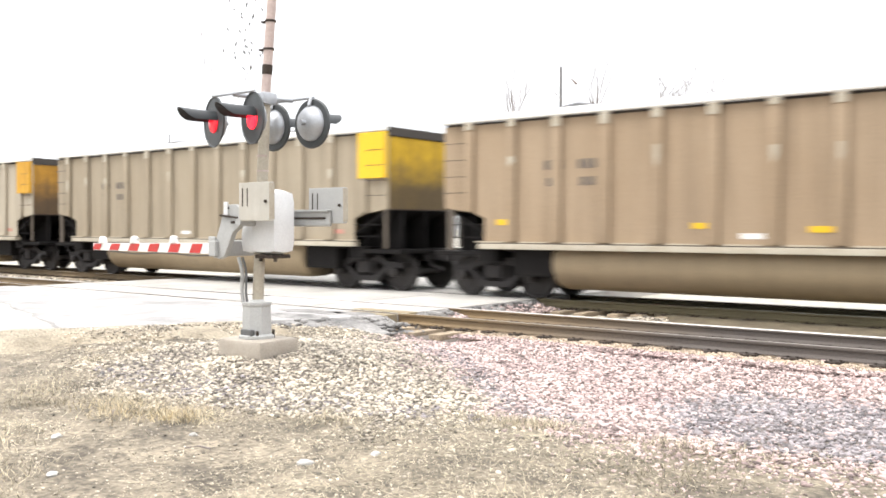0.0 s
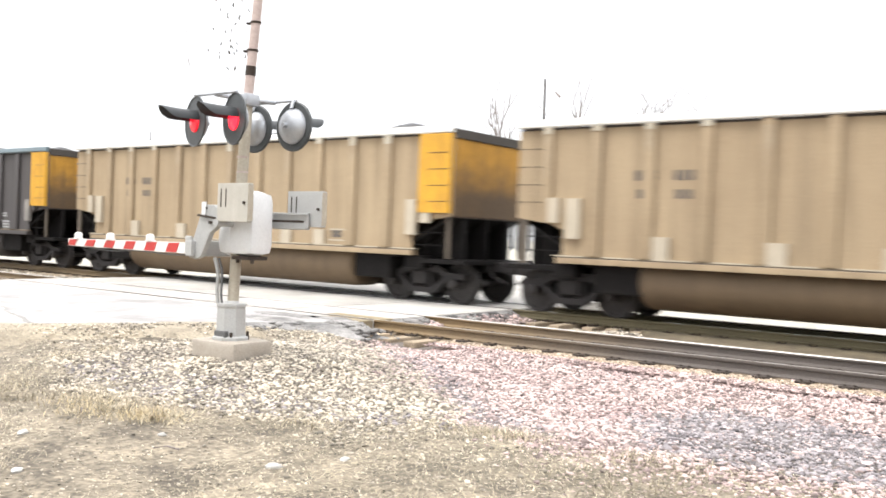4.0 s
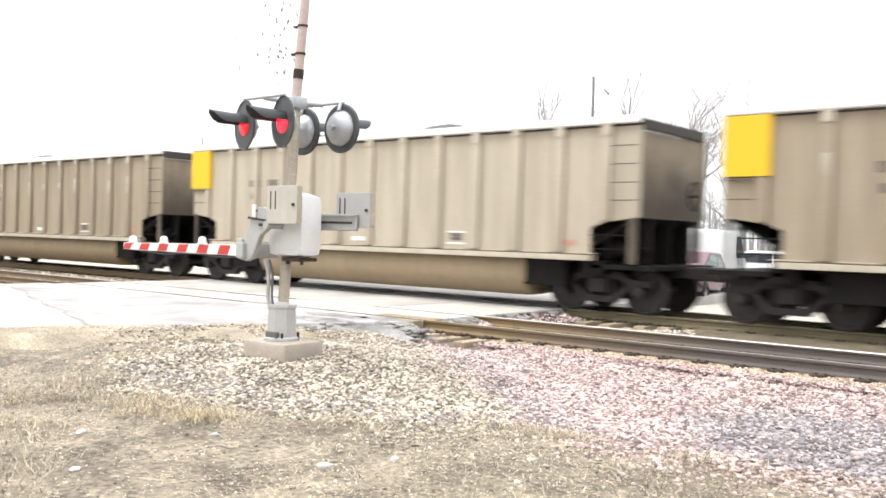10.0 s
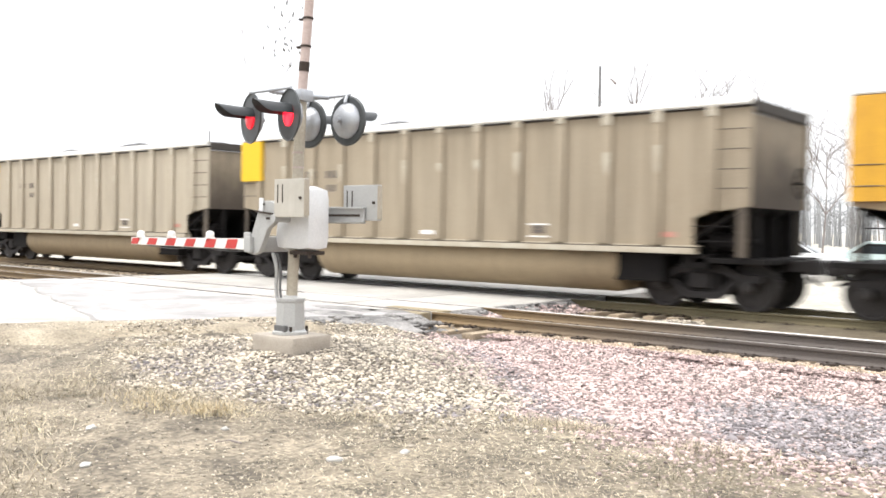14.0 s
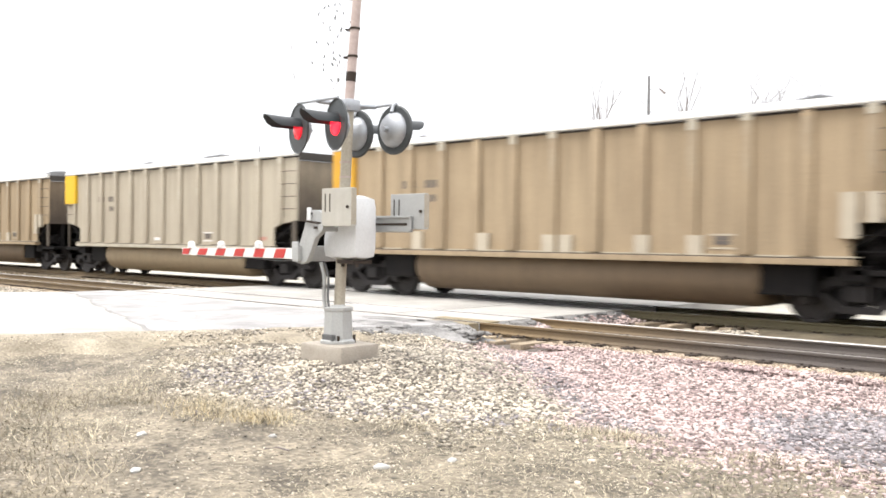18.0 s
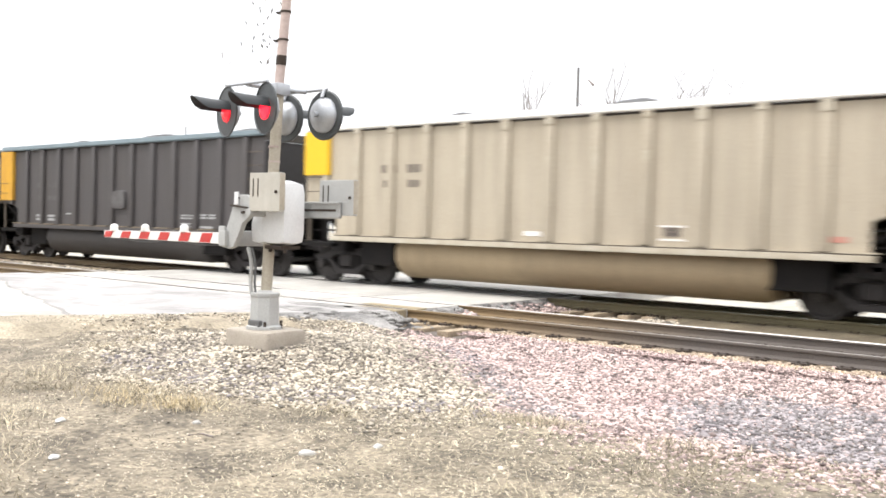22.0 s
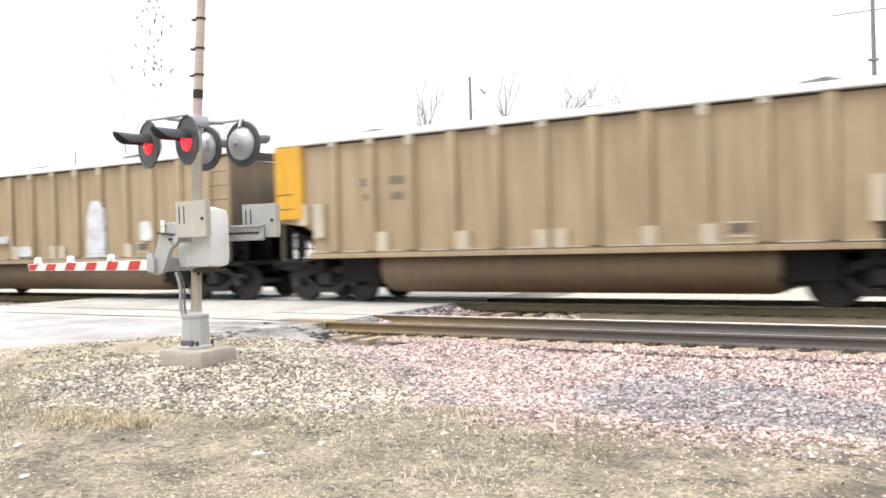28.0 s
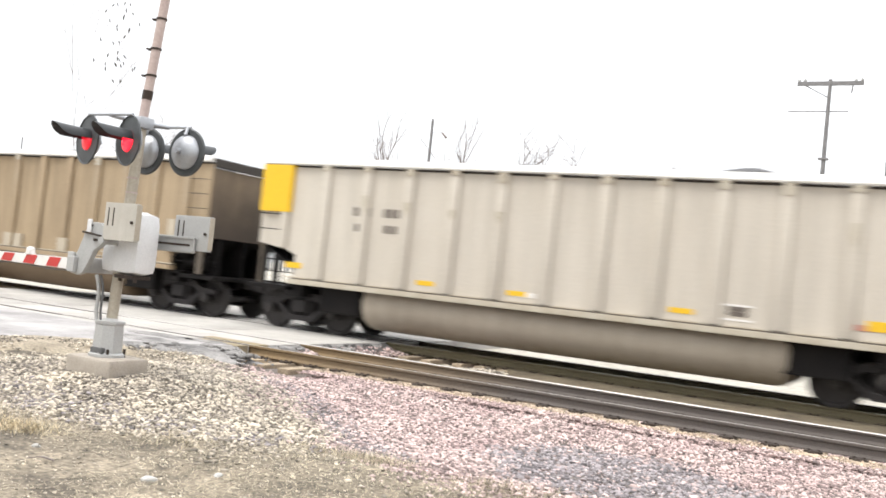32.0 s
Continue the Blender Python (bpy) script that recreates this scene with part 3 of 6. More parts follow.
def verge_z(x, y, u=None):
    """Height of the dusty verge; u runs from the road out over the dirt."""
    if u is None:
        u = (x - road_edge(y) + 0.22) / 1.72
        if not 0.1 < u < 1 or not 2 < y < 10:
            return -9
    if u < 0.62:
        return -0.011 + 0.016 * math.sin(math.pi * min(1, u * 1.6))
    k = smooth_step(0.60, 1.0, u)
    return 0.003 * (1 - k) + (gz(x, y) - 0.03) * k


def surf(x, y):
    """The highest of dirt and verge."""
    return max(gz(x, y), verge_z(x, y))


def verge():
    """Dust and dirt washed over the road's ragged edge."""
    bm = B()
    grid = []
    nx, ny = 10, 90
    for j in range(ny + 1):
        y = 2.0 + 8.0 * j / ny
        row = []
        for i in range(nx + 1):
            u = i / nx
            lap = 0.22 + 0.30 * noise.noise((3.3, y * 1.3, 6)) + 0.12 * noise.noise((1.3, y * 4.1, 6))
            x = road_edge(y) - lap + (lap + 1.5 + 0.7 * noise.noise((7.7, y * 0.9, 1)) + 0.25 * noise.noise((7.7, y * 3.1, 1))) * u
            z = verge_z(x, y, u)
            row.append(bm.verts.new((x, y, z + 0.012 * u * noise.noise((x * 3, y * 3, 1)))))
        grid.append(row)
    for j in range(ny):
        for i in range(nx):
            bm.faces.new((grid[j][i], grid[j][i + 1], grid[j + 1][i + 1], grid[j + 1][i]))
    edge = bmesh.ops.extrude_edge_only(bm, edges=[e for e in bm.edges if e.is_boundary])
    for v in edge["geom"]:
        if isinstance(v, bmesh.types.BMVert):
            v.co.z = -0.36
    bmesh.ops.recalc_face_normals(bm, faces=bm.faces[:])
    tagged(link("road_verge", bm, M_VERGE, None, smooth=True), "pale dusty verge lapping over the road's edge", "verge", kind="structure")
    # worn asphalt repairs on the road beside the rails
    rnd = random.Random(12)
    for cx, cy, rx, ry in ((-12.05, 11.15, 0.75, 0.34), (-12.6, 11.95, 0.85, 0.30), (-11.7, 12.15, 0.5, 0.22)):
        n = 26
        pts = [(cx + rx * math.cos(6.283 * i / n) * rnd.uniform(0.72, 1.15), cy + ry * math.sin(6.283 * i / n) * rnd.uniform(0.7, 1.2)) for i in range(n)]
        tagged(link("asphalt_repair", prism(B(), pts, "z", -0.03, -0.001), M_PATCH), "worn grey asphalt repair in the pale road", "asphalt", kind="structure")
    # greyer asphalt laid up to the rails, its near edge broken
    near, n = [], 60
    for k in range(n + 1):
        x = -27.0 + 13.6 * k / n
        near.append((x, 12.15 - 0.325 * (x + 27.0) + 0.28 * noise.noise((x * 0.7, 2.2, 0)) + 0.10 * noise.noise((x * 2.9, 5.2, 0))))
    pts = [p for p in near if p[1] < 12.15 and road_edge(p[1]) - 12.4 < p[0] < road_edge(p[1]) - 0.06]
    bm = B()
    prism(bm, pts + [(road_edge(y) - 0.06, y) for y in (8.4, 9.2, 10.0, 11.0, 12.0, 12.18)] + [(pts[0][0], 12.18)], "z", -0.05, -0.006)
    tagged(link("road_approach", bm, M_APPR), "greyer worn asphalt laid up to the rails", "asphalt", kind="structure")
    bm = B()
    prism(bm, [(x, y - 0.05 - 0.07 * abs(noise.noise((x * 1.7, 9.1, 0)))) for x, y in pts] + [(x, y + 0.02) for x, y in pts[::-1]], "z", -0.05, -0.0085)
    tagged(link("asphalt_lip", bm, M_LIP), "dark crumbled lip of the newer asphalt", "asphalt", kind="structure")


verge()

# ---------------------------------------------------------------- tracks
RAIL_PROFILE = [(-0.076, -0.171), (0.076, -0.171), (0.076, -0.160), (0.022, -0.142), (0.010, -0.125), (0.010, -0.052), (0.034, -0.040), (0.036, -0.010),
                (0.028, 0.0), (-0.028, 0.0), (-0.036, -0.010), (-0.034, -0.040), (-0.010, -0.052), (-0.010, -0.125), (-0.022, -0.142), (-0.076, -0.160)]


def track(name, rails, steel, head, label):
    """Two rails on ties with plates, spikes and joint bars."""
    t = tagged(new(name), label, "railway track", kind="structure")
    for k, y in enumerate(rails):
        for x0, x1, metal in ((-700, ROAD_A, M_RUST), (ROAD_A, ROAD_B - 0.05, M_RUSTD), (ROAD_B - 0.05, 700, steel)):
            bm = B()
            prism(bm, [(y + a, b) for a, b in RAIL_PROFILE], "x", x0, x1)
            for f in bm.faces:
                c = f.calc_center_median()
                f.material_index = 1 if c.z > (-0.002 if k == 0 else -0.012) else 0
            part("rail", bm, (metal, head), t)
    mid = sum(rails) / 2
    tie = None
    plate = None
    rnd = random.Random(len(name))
    step = 0.53
    far = B()
    count = 0
    for i in range(-140, 120):
        x = -8 + i * step
        if ROAD_A - 0.1 < x < ROAD_B + 0.15:
            continue
        dx, dy, rz = rnd.uniform(-0.03, 0.03), rnd.uniform(-0.06, 0.06) - (0.30 if -11.2 < x < -9.2 else 0), rnd.uniform(-1.2, 1.2)
        if -36 < x < 6:
            if tie is None:
                bm = B()
                box(bm, -0.112, 0.112, -1.3, 1.3, -0.36, -0.186, 0.012)
                tie = part("tie", bm, M_TIE, t)
                tie.matrix_basis = pose(x + dx, mid + dy, 0, 0, 0, rz)
                bm = B()
                box(bm, -0.09, 0.09, -0.19, 0.19, -0.186, -0.171, 0.004)
                for sx in (-0.06, 0.06):
                    for sy in (-0.10, 0.10):
                        rod(bm, (sx, sy, -0.175), (sx, sy, -0.155), 0.010, 0.010, 6)
                        box(bm, sx - 0.018, sx + 0.018, sy - 0.018, sy + 0.018, -0.158, -0.150)
                for sx, sy, w, top in ((-0.06, -0.205, 0.05, -0.160), (0.035, -0.235, 0.06, -0.154), (0.085, -0.195, 0.03, -0.162), (-0.01, -0.265, 0.045, -0.164)):
                    box(bm, sx - w, sx + w, sy - 0.035, sy + 0.035, -0.19, top, 0.01)
                plate = part("tie_plate", bm, M_IRON, t)
                plate.matrix_basis = pose(x, rails[0], 0)
                again(plate, "tie_plate", pose(x, rails[1], 0))
            else:
                again(tie, "tie", pose(x + dx, mid + dy, rnd.uniform(-0.01, 0.006), 0, 0, rz))
                for y in rails:
                    again(plate, "tie_plate", pose(x + dx * 0.3, y, 0))
        else:
            box(far, x - 0.112, x + 0.112, mid - 1.3, mid + 1.3, -0.36, -0.186)
    tagged(part("far_ties", far, M_TIE, t), kind="stuff")
    return t


TRACK_NEAR = track("track_near", NEAR_RAILS, M_FADE, M_HEAD, "empty rusty railway track on weathered wooden ties")
TRACK_FAR = track("track_far", FAR_RAILS, M_OLIVE, M_SHINE, "railway track under the passing coal train")


def shoulder():
    """Brown dust and fines banked up against the train's track."""
    bm = B()
    grid = []
    nx, ny = 130, 12
    for j in range(ny + 1):
        row = []
        for i in range(nx + 1):
            u = i / nx
            x = -8.3 + 40 * u * u
            v = j / ny
            y0 = 17.05 - 2.3 * smooth_step(-8.4, -6.4, x)
            y = y0 + (17.10 - y0) * v
            z = -0.165 + 0.012 * noise.noise((x * 2.5, y * 2.5, 4)) - 0.05 * (1 - smooth_step(0.0, 0.45, v))
            row.append(bm.verts.new((x, y, z)))
        grid.append(row)
    for j in range(ny):
        for i in range(nx):
            bm.faces.new((grid[j][i], grid[j][i + 1], grid[j + 1][i + 1], grid[j + 1][i]))
    edge = bmesh.ops.extrude_edge_only(bm, edges=[e for e in bm.edges if e.is_boundary])
    for v in edge["geom"]:
        if isinstance(v, bmesh.types.BMVert):
            v.co.z = -0.32
    bmesh.ops.recalc_face_normals(bm, faces=bm.faces[:])
    tagged(link("ballast_shoulder", bm, M_DUST), "brown dusty ballast shoulder between the two tracks", "ballast", kind="structure")


shoulder()

# ---------------------------------------------------------------- coal cars
RUNG_Z = (3.34, 2.98, 2.62, 2.27)


def truck(parent, x):
    """A two-axle truck: bolster with springs, two side frames, two wheelsets."""
    bm = B()
    box(bm, -0.19, 0.19, -1.15, 1.15, 0.42, 0.72, 0.03)
    rod(bm, (0, 0, 0.70), (0, 0, 0.86), 0.20, 0.20, 14)
    t = part("truck", bm, M_TRUCK, parent, "dark greasy cast-steel truck")
    t.matrix_basis = pose(x, 0, 0)
    for s in (-1, 1):
        bm = B()
        y0, y1 = s * 0.98 - 0.09, s * 0.98 + 0.09
        upper = [(-1.16, 0.56), (-1.16, 0.68), (-0.72, 0.70), (-0.42, 0.86), (0.42, 0.86), (0.72, 0.70), (1.16, 0.68), (1.16, 0.56), (0.70, 0.55), (0.40, 0.70), (-0.40, 0.70), (-0.70, 0.55)]
        prism(bm, upper, "y", y0, y1)
        lower = [(-0.72, 0.56), (-0.36, 0.22), (0.36, 0.22), (0.72, 0.56), (0.58, 0.58), (0.28, 0.34), (-0.28, 0.34), (-0.58, 0.58)]
        prism(bm, lower, "y", y0, y1)
        for px in (-0.30, 0.24):
            box(bm, px, px + 0.07, y0 + 0.02, y1 - 0.02, 0.30, 0.74)
        part("side_frame", bm, M_TRUCK, t)
        for px in (-0.14, 0.0, 0.14):
            part("spring", lathe(B(), [(0.065, 0.335)] + [(0.065 - 0.014 * (k % 2), 0.335 + 0.024 * k) for k in range(9)] + [(0.05, 0.53)], pose(px, s * 0.98, 0), 10), M_TRUCK, t)
        for px in (-0.889, 0.889):
            bm = B()
            lathe(bm, [(0.0, 0.0), (0.06, 0.0), (0.065, 0.02), (0.115, 0.03), (0.12, 0.17), (0.0, 0.17)], pose(px, s * 1.18, 0.457, 90 if s > 0 else -90) @ pose(0, 0, 0), 12)
            part("bearing_cap", bm, M_WHEEL, t)
    # dark boxes added where brake beams sit, to close the see-through gap
    for px in (-0.56, 0.30):
        part("brake_beam", box(B(), px, px + 0.26, -0.86, 0.86, 0.30, 0.66, 0.02), M_BLACK, t)
    for px in (-0.889, 0.889):
        bm = B()
        rod(bm, (0, -1.1, 0), (0, 1.1, 0), 0.085, 0.085, 12)
        for s in (-1, 1):
            q = pose(0, s * 0.7525, 0, -90 * s)
            lathe(bm, [(0.0, -0.06), (0.12, -0.06), (0.13, -0.03), (0.36, -0.035), (0.40, -0.07), (0.487, -0.07), (0.49, -0.05), (0.46, -0.035), (0.457, 0.06), (0.40, 0.06), (0.37, 0.025), (0.14, 0.03), (0.12, 0.07), (0.0, 0.07)], q, 28)
            for k in range(3):
                a = 2.1 * k + 0.4
                rod(bm, (0.24 * math.cos(a), s * 0.80, 0.24 * math.sin(a)), (0.24 * math.cos(a), s * 0.785, 0.24 * math.sin(a)), 0.03, 0.03, 8)
        w = part("wheelset", bm, M_WHEEL, t, "worn steel wheels on their axle", smooth=True)
        w.matrix_basis = pose(px, 0, 0.457)
    return t


def bars(bm, x, z, width, height, rows, cols, y0, y1, mi=0):
    """Unreadable stencilled characters, as plain bars."""
    for r in range(rows):
        for c in range(cols):
            w = width / cols
            box(bm, x + c * w, x + c * w + 0.74 * w, y0, y1, z - r * height * 1.5, z - r * height * 1.5 + height, 0, mi)


def coal_car(label, paint, rim, panel, tall, marks, patches=(), dots=(), blotches=(), both=False, boxed=False, turned=False, seed=1):
    """A bathtub gondola, x from its painted end, y across, z over the rail head."""
    car = empty("coal_car", pose(0, 0, 0), label, "freight car", "coal cars of the train")
    rnd = random.Random(seed)
    ya = 1.475
    seen = 1 if turned else -1
    wall_top = TOP - 0.05
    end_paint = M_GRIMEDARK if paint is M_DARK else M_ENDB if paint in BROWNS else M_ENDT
    outline = [(0.0, wall_top), (0.0, 1.95), (0.80, 1.83), (1.08, 1.72), (1.08, 1.16), (BODY - 1.08, 1.16), (BODY - 1.08, 1.72), (BODY - 0.80, 1.83), (BODY, 1.95), (BODY, wall_top)]
    for s in (-1, 1):
        part("side_wall", prism(B(), outline, "y", s * ya - 0.02, s * ya + 0.02), paint, car)
        # outside posts
        post = None
        for i in range(13):
            x = 0.72 + (BODY - 1.44) * i / 12
            z0 = 1.21 if 1.1 < x < BODY - 1.1 else 1.86
            bm = B()
            prism(bm, [(x - 0.105, z0), (x + 0.105, z0), (x + 0.105, TOP - 0.004), (x - 0.105, TOP - 0.004)], "y", s * (ya + 0.022), s * (ya + 0.115), 0, 0.042)
            part("post", bm, paint, car, "", True)
            if s != seen:
                continue
            if paint is not M_DARK and (paint not in BROWNS or rnd.random() < 0.6):
                part("post_cap", box(B(), x - 0.095, x + 0.095, min(s * 1.52, s * 1.606), max(s * 1.52, s * 1.606), TOP - rnd.uniform(0.10, 0.24), TOP - 0.003, 0.008), M_RUB_LIT, car, "pale post head")
            # paint rubbed pale down the posts
            if paint in BROWNS and rnd.random() < 0.7:
                z1, z2 = TOP - 0.132, TOP - rnd.uniform(0.4, 1.3)
            elif paint in (M_TAN, M_PALE, M_WARM, M_GREYP, M_CREAM) and rnd.random() < 0.5:
                z1, z2 = 3.05 + rnd.uniform(-0.1, 0.1), 2.80 - rnd.uniform(0, 0.35)
            else:
                continue
            w = rnd.uniform(0.05, 0.085)
            part("rubbed_streak", prism(B(), [(x - w, z1), (x + w, z1), (x + w * 0.9, (z1 + z2) / 2), (x + w * 0.4, z2), (x - w * 0.3, z2 + 0.08), (x - w, (z1 + z2) / 2)], "y", min(s * 1.575, s * 1.5935), max(s * 1.575, s * 1.5935)), M_CAP if paint in BROWNS else M_RUB_LIT, car, "pale rubbed paint")
        # on pale cars the sill is painted paler for the light on its top
        bm = B()
        box(bm, 1.0, BODY - 1.0, min(s * 1.40, s * 1.62), max(s * 1.40, s * 1.62), 1.06, 1.172, 0.012)
        part("side_sill", bm, M_RUB_LIT if paint not in BROWNS and paint is not M_DARK else paint, car, "side sill")
        part("sill_seam", box(B(), 1.09, BODY - 1.09, min(s * 1.49, s * 1.60), max(s * 1.49, s * 1.60), 1.174, 1.196), M_POSTD, car, "rusty seam over the sill")
        # weld-on cleats along the sill
        cleat = None
        for i in range(12 if s == seen else 0):
            x = 1.264 + (BODY - 1.44) * i / 12
            if x < BODY - 1.2:
                if cleat is None:
                    cleat = part("sill_cleat", box(B(), -0.34, 0.34, min(s * 1.49, s * 1.605), max(s * 1.49, s * 1.605), 1.198, 1.222), M_PRIMER if paint is not M_DARK else M_CLEATO, car)
                    cleat.matrix_basis = pose(x, 0, 0)
                else:
                    again(cleat, "sill_cleat", pose(x, 0, 0))
        for x0, x1 in ((0.05, 0.13), (BODY - 0.24, BODY - 0.07)):
            part("corner_post", box(B(), x0, x1, s * 1.46 - 0.03, s * 1.46 + 0.03, 1.02, 1.93, 0.008), M_POSTD, car, "dusty corner post")
        # rungs at both ends
        for z in RUNG_Z:
            for x0, x1, zs in ((0.06, 0.56, RUNG_Z if turned else (2.62, 2.27)), (BODY - 0.56, BODY - 0.06, RUNG_Z)):
                if z in zs:
                    bm = bent(B(), [(x0, s * 1.52, z), (x0, s * 1.61, z), (x1, s * 1.61, z), (x1, s * 1.52, z)], 0.012, 6)
                    part("rung", bm, M_BLACK if paint in (M_GREYP, M_SILVER) else M_POSTD, car)
        # ladder uprights and grab iron in the open corner
        for xc in (0.72, BODY - 0.72):
            bm = B()
            rod(bm, (xc, s * 1.42, 1.02), (xc, s * 1.42, 1.85), 0.018, 0.018, 6)
            for z in (1.30, 1.58):
                rod(bm, (xc - 0.45, s * 1.44, z), (xc + 0.45, s * 1.44, z), 0.013, 0.013, 6)
            part("grab_iron", bm, M_BLACK, car)
        # painted end panels
        ends = [0] + ([1] if both else [])
        for e in ends:
            z0 = 2.02 if tall else 2.68
            w = 0.86
            x0, x1 = (0.012, w) if e == 0 else (BODY - w, BODY - 0.012)
            part("end_panel", box(B(), x0, x1, min(s * 1.49, s * 1.608), max(s * 1.49, s * 1.608), z0, TOP - 0.015), panel, car, "painted end panel")
        if s != seen:
            continue
        # stencilled marks
        def left(x, w):
            return x if s < 0 else BODY - x - w
        for x, z, w, h, rows, cols, kind in marks:
            for r in range(rows):
                for c in range(cols):
                    cw = w / cols
                    x0 = left(x + c * cw, cw * 0.74)
                    part("stencil", box(B(), x0, x0 + cw * 0.74, s * 1.4975 - 0.003, s * 1.4975 + 0.003, z - r * h * 1.55, z - r * h * 1.55 + h), (M_MARK, M_MARKW, M_MARKF)[kind], car)
        if boxed:
            for x in (2.06, 3.06):
                x0 = left(x, 0.78)
                part("stencil_board", box(B(), x0, x0 + 0.78, s * 1.494 - 0.004, s * 1.494 + 0.004, 1.40, 2.62), M_MARK, car)
                part("white_mark", box(B(), x0 + 0.1, x0 + 0.7, s * 1.5 - 0.003, s * 1.5 + 0.003, 1.42, 1.60), M_MARKW, car)
        for x, z, w, h in patches:
            x0 = left(x, w)
            part("primer_patch", box(B(), x0, x0 + w, min(s * 1.49, s * 1.597), max(s * 1.49, s * 1.597), z, z + h, 0.006), M_OLDPATCH if paint is M_DARK else M_PRIMER, car)
        for x, z, w, h in dots:
            x0 = left(x, w)
            part("reflector", box(B(), x0, x0 + w, s * 1.5 - 0.006, s * 1.5 + 0.006, z, z + h), M_YELLOW, car)
        if not turned:
            for x, z, w, h in blotches:
                bm = B()
                k = 14
                squash = lambda v: math.copysign(abs(v) ** 0.45, v)
                pts = [(x + w / 2 * (1 + rnd.uniform(0.86, 1.0) * squash(math.cos(6.283 * i / k))), z + h / 2 * (1 + rnd.uniform(0.88, 1.0) * (squash(math.sin(6.283 * i / k)) if i > k // 2 else math.sin(6.283 * i / k)))) for i in range(k)]
                if h > 1.2:
                    # a tall arch, solid above, filled with ragged level strokes below
                    for i in range(15):
                        u = i / 15
                        half = w / 2 * (1.0 - 0.22 * u) * math.sqrt(max(0.1, 1 - max(0, (u - 0.62) / 0.40) ** 2))
                        a, b = x + w * (0.5 + 0.05 * u) - half, x + w * (0.5 + 0.05 * u) + half
                        gap = rnd.uniform(-0.004, 0.010) if u < 0.55 else -0.004
                        z0, z1 = z + h * u + gap, z + h * (u + 1 / 15)
                        prism(bm, [(a + rnd.uniform(-0.03, 0.02), z0), (b + rnd.uniform(-0.02, 0.03), z0 + rnd.uniform(-0.008, 0.008)), (b + rnd.uniform(-0.03, 0.01), z1), (a + rnd.uniform(-0.01, 0.03), z1)], "y", -1.597 - 0.0004 * (i % 2), -1.49)
                else:
                    prism(bm, pts, "y", -1.597, -1.49)
                part("spray_paint", bm, M_MARKF if paint is M_DARK else M_WHITE, car, "faint grey blot" if paint is M_DARK else "white sprayed graffiti blot")
        # stencilled load table, a small plate and a faded red mark
        x0 = left(10.65 if paint is M_GREYP else 10.85 if paint in BROWNS else 9.7, 0.52)
        pale = M_MARKW if paint is M_DARK else M_PRIMER if paint in BROWNS else M_WSHEET
        for k in range(0 if paint is M_DARK else 4):
            part("load_table", box(B(), x0 + (0.10 if k in (1, 2) else 0), x0 + (0.42 if k in (1, 2) else 0.52), s * 1.5 - 0.004, s * 1.5 + 0.004, 1.31 + 0.085 * k, (1.345 if k in (0, 3) else 1.39) + 0.085 * k), M_MARK if k in (1, 2) else pale, car)
        if paint in (M_TAN, M_PALE, M_WARM, M_GREYP, M_CREAM):
            x0 = left(6.65, 0.42)
            part("data_plate", box(B(), x0, x0 + 0.42, s * 1.5 - 0.004, s * 1.5 + 0.004, 1.32, 1.42), M_WSHEET, car, "small white plate")
            x0 = left(12.62, 0.46)
            part("red_mark", box(B(), x0, x0 + 0.46, s * 1.499 - 0.004, s * 1.499 + 0.004, 1.37, 1.47), M_PINKM, car, "faded red mark")
    # rim: a bleached chord that leans back over a strip coloured as its shade
    for s in (-1, 1):
        prof = [(1.47, TOP), (1.605, TOP), (1.612, TOP + 0.035), (1.55, TOP + 0.15), (1.52, TOP + 0.165), (1.47, TOP + 0.15)]
        part("top_chord", prism(B(), [(s * u, w) for u, w in prof], "x", 0.01, BODY - 0.01), rim, car, "", False)
        part("rim_slot", box(B(), 0.02, BODY - 0.02, s * 1.462 - 0.008, s * 1.462 + 0.008, TOP - 0.10, TOP - 0.002), M_RIM, car, "dark strip painted as shade under the chord")
    for x in (0.0, BODY - 0.15):
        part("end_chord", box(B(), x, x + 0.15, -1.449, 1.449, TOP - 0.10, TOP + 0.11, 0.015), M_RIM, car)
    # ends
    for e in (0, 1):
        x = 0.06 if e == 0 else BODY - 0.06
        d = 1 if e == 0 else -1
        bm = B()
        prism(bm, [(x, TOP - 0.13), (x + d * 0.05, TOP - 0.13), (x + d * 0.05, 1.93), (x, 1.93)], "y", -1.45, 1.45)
        part("end_wall", bm, end_paint, car, "dusty end wall dark towards its foot")
        # sheet black on every car, which keeps the open corner dark
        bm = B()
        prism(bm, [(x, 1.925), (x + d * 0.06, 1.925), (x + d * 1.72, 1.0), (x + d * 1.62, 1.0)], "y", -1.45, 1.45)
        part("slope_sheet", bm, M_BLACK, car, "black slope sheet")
        # black plates added to block the view through the open end
        if e == 1 or turned:
            for y in (-0.85, 0.0, 0.85):
                part("slope_gusset", prism(B(), [(x, 1.92), (x + d * 1.60, 1.0), (x - d * 0.02, 1.0)], "y", y - 0.02, y + 0.02), M_BLACK, car, "black plate added to close the open end")
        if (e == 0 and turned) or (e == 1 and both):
            part("end_panel", box(B(), x - d * 0.009 - 0.003, x - d * 0.009 + 0.003, -1.445, 1.445, 1.96, TOP - 0.11), M_ENDY if panel is M_YELLOW else M_ENDO, car, "painted end panel darker towards its foot")
        # platform, sill stub and coupler
        xo = -0.30 if e == 0 else BODY + 0.30
        bm = B()
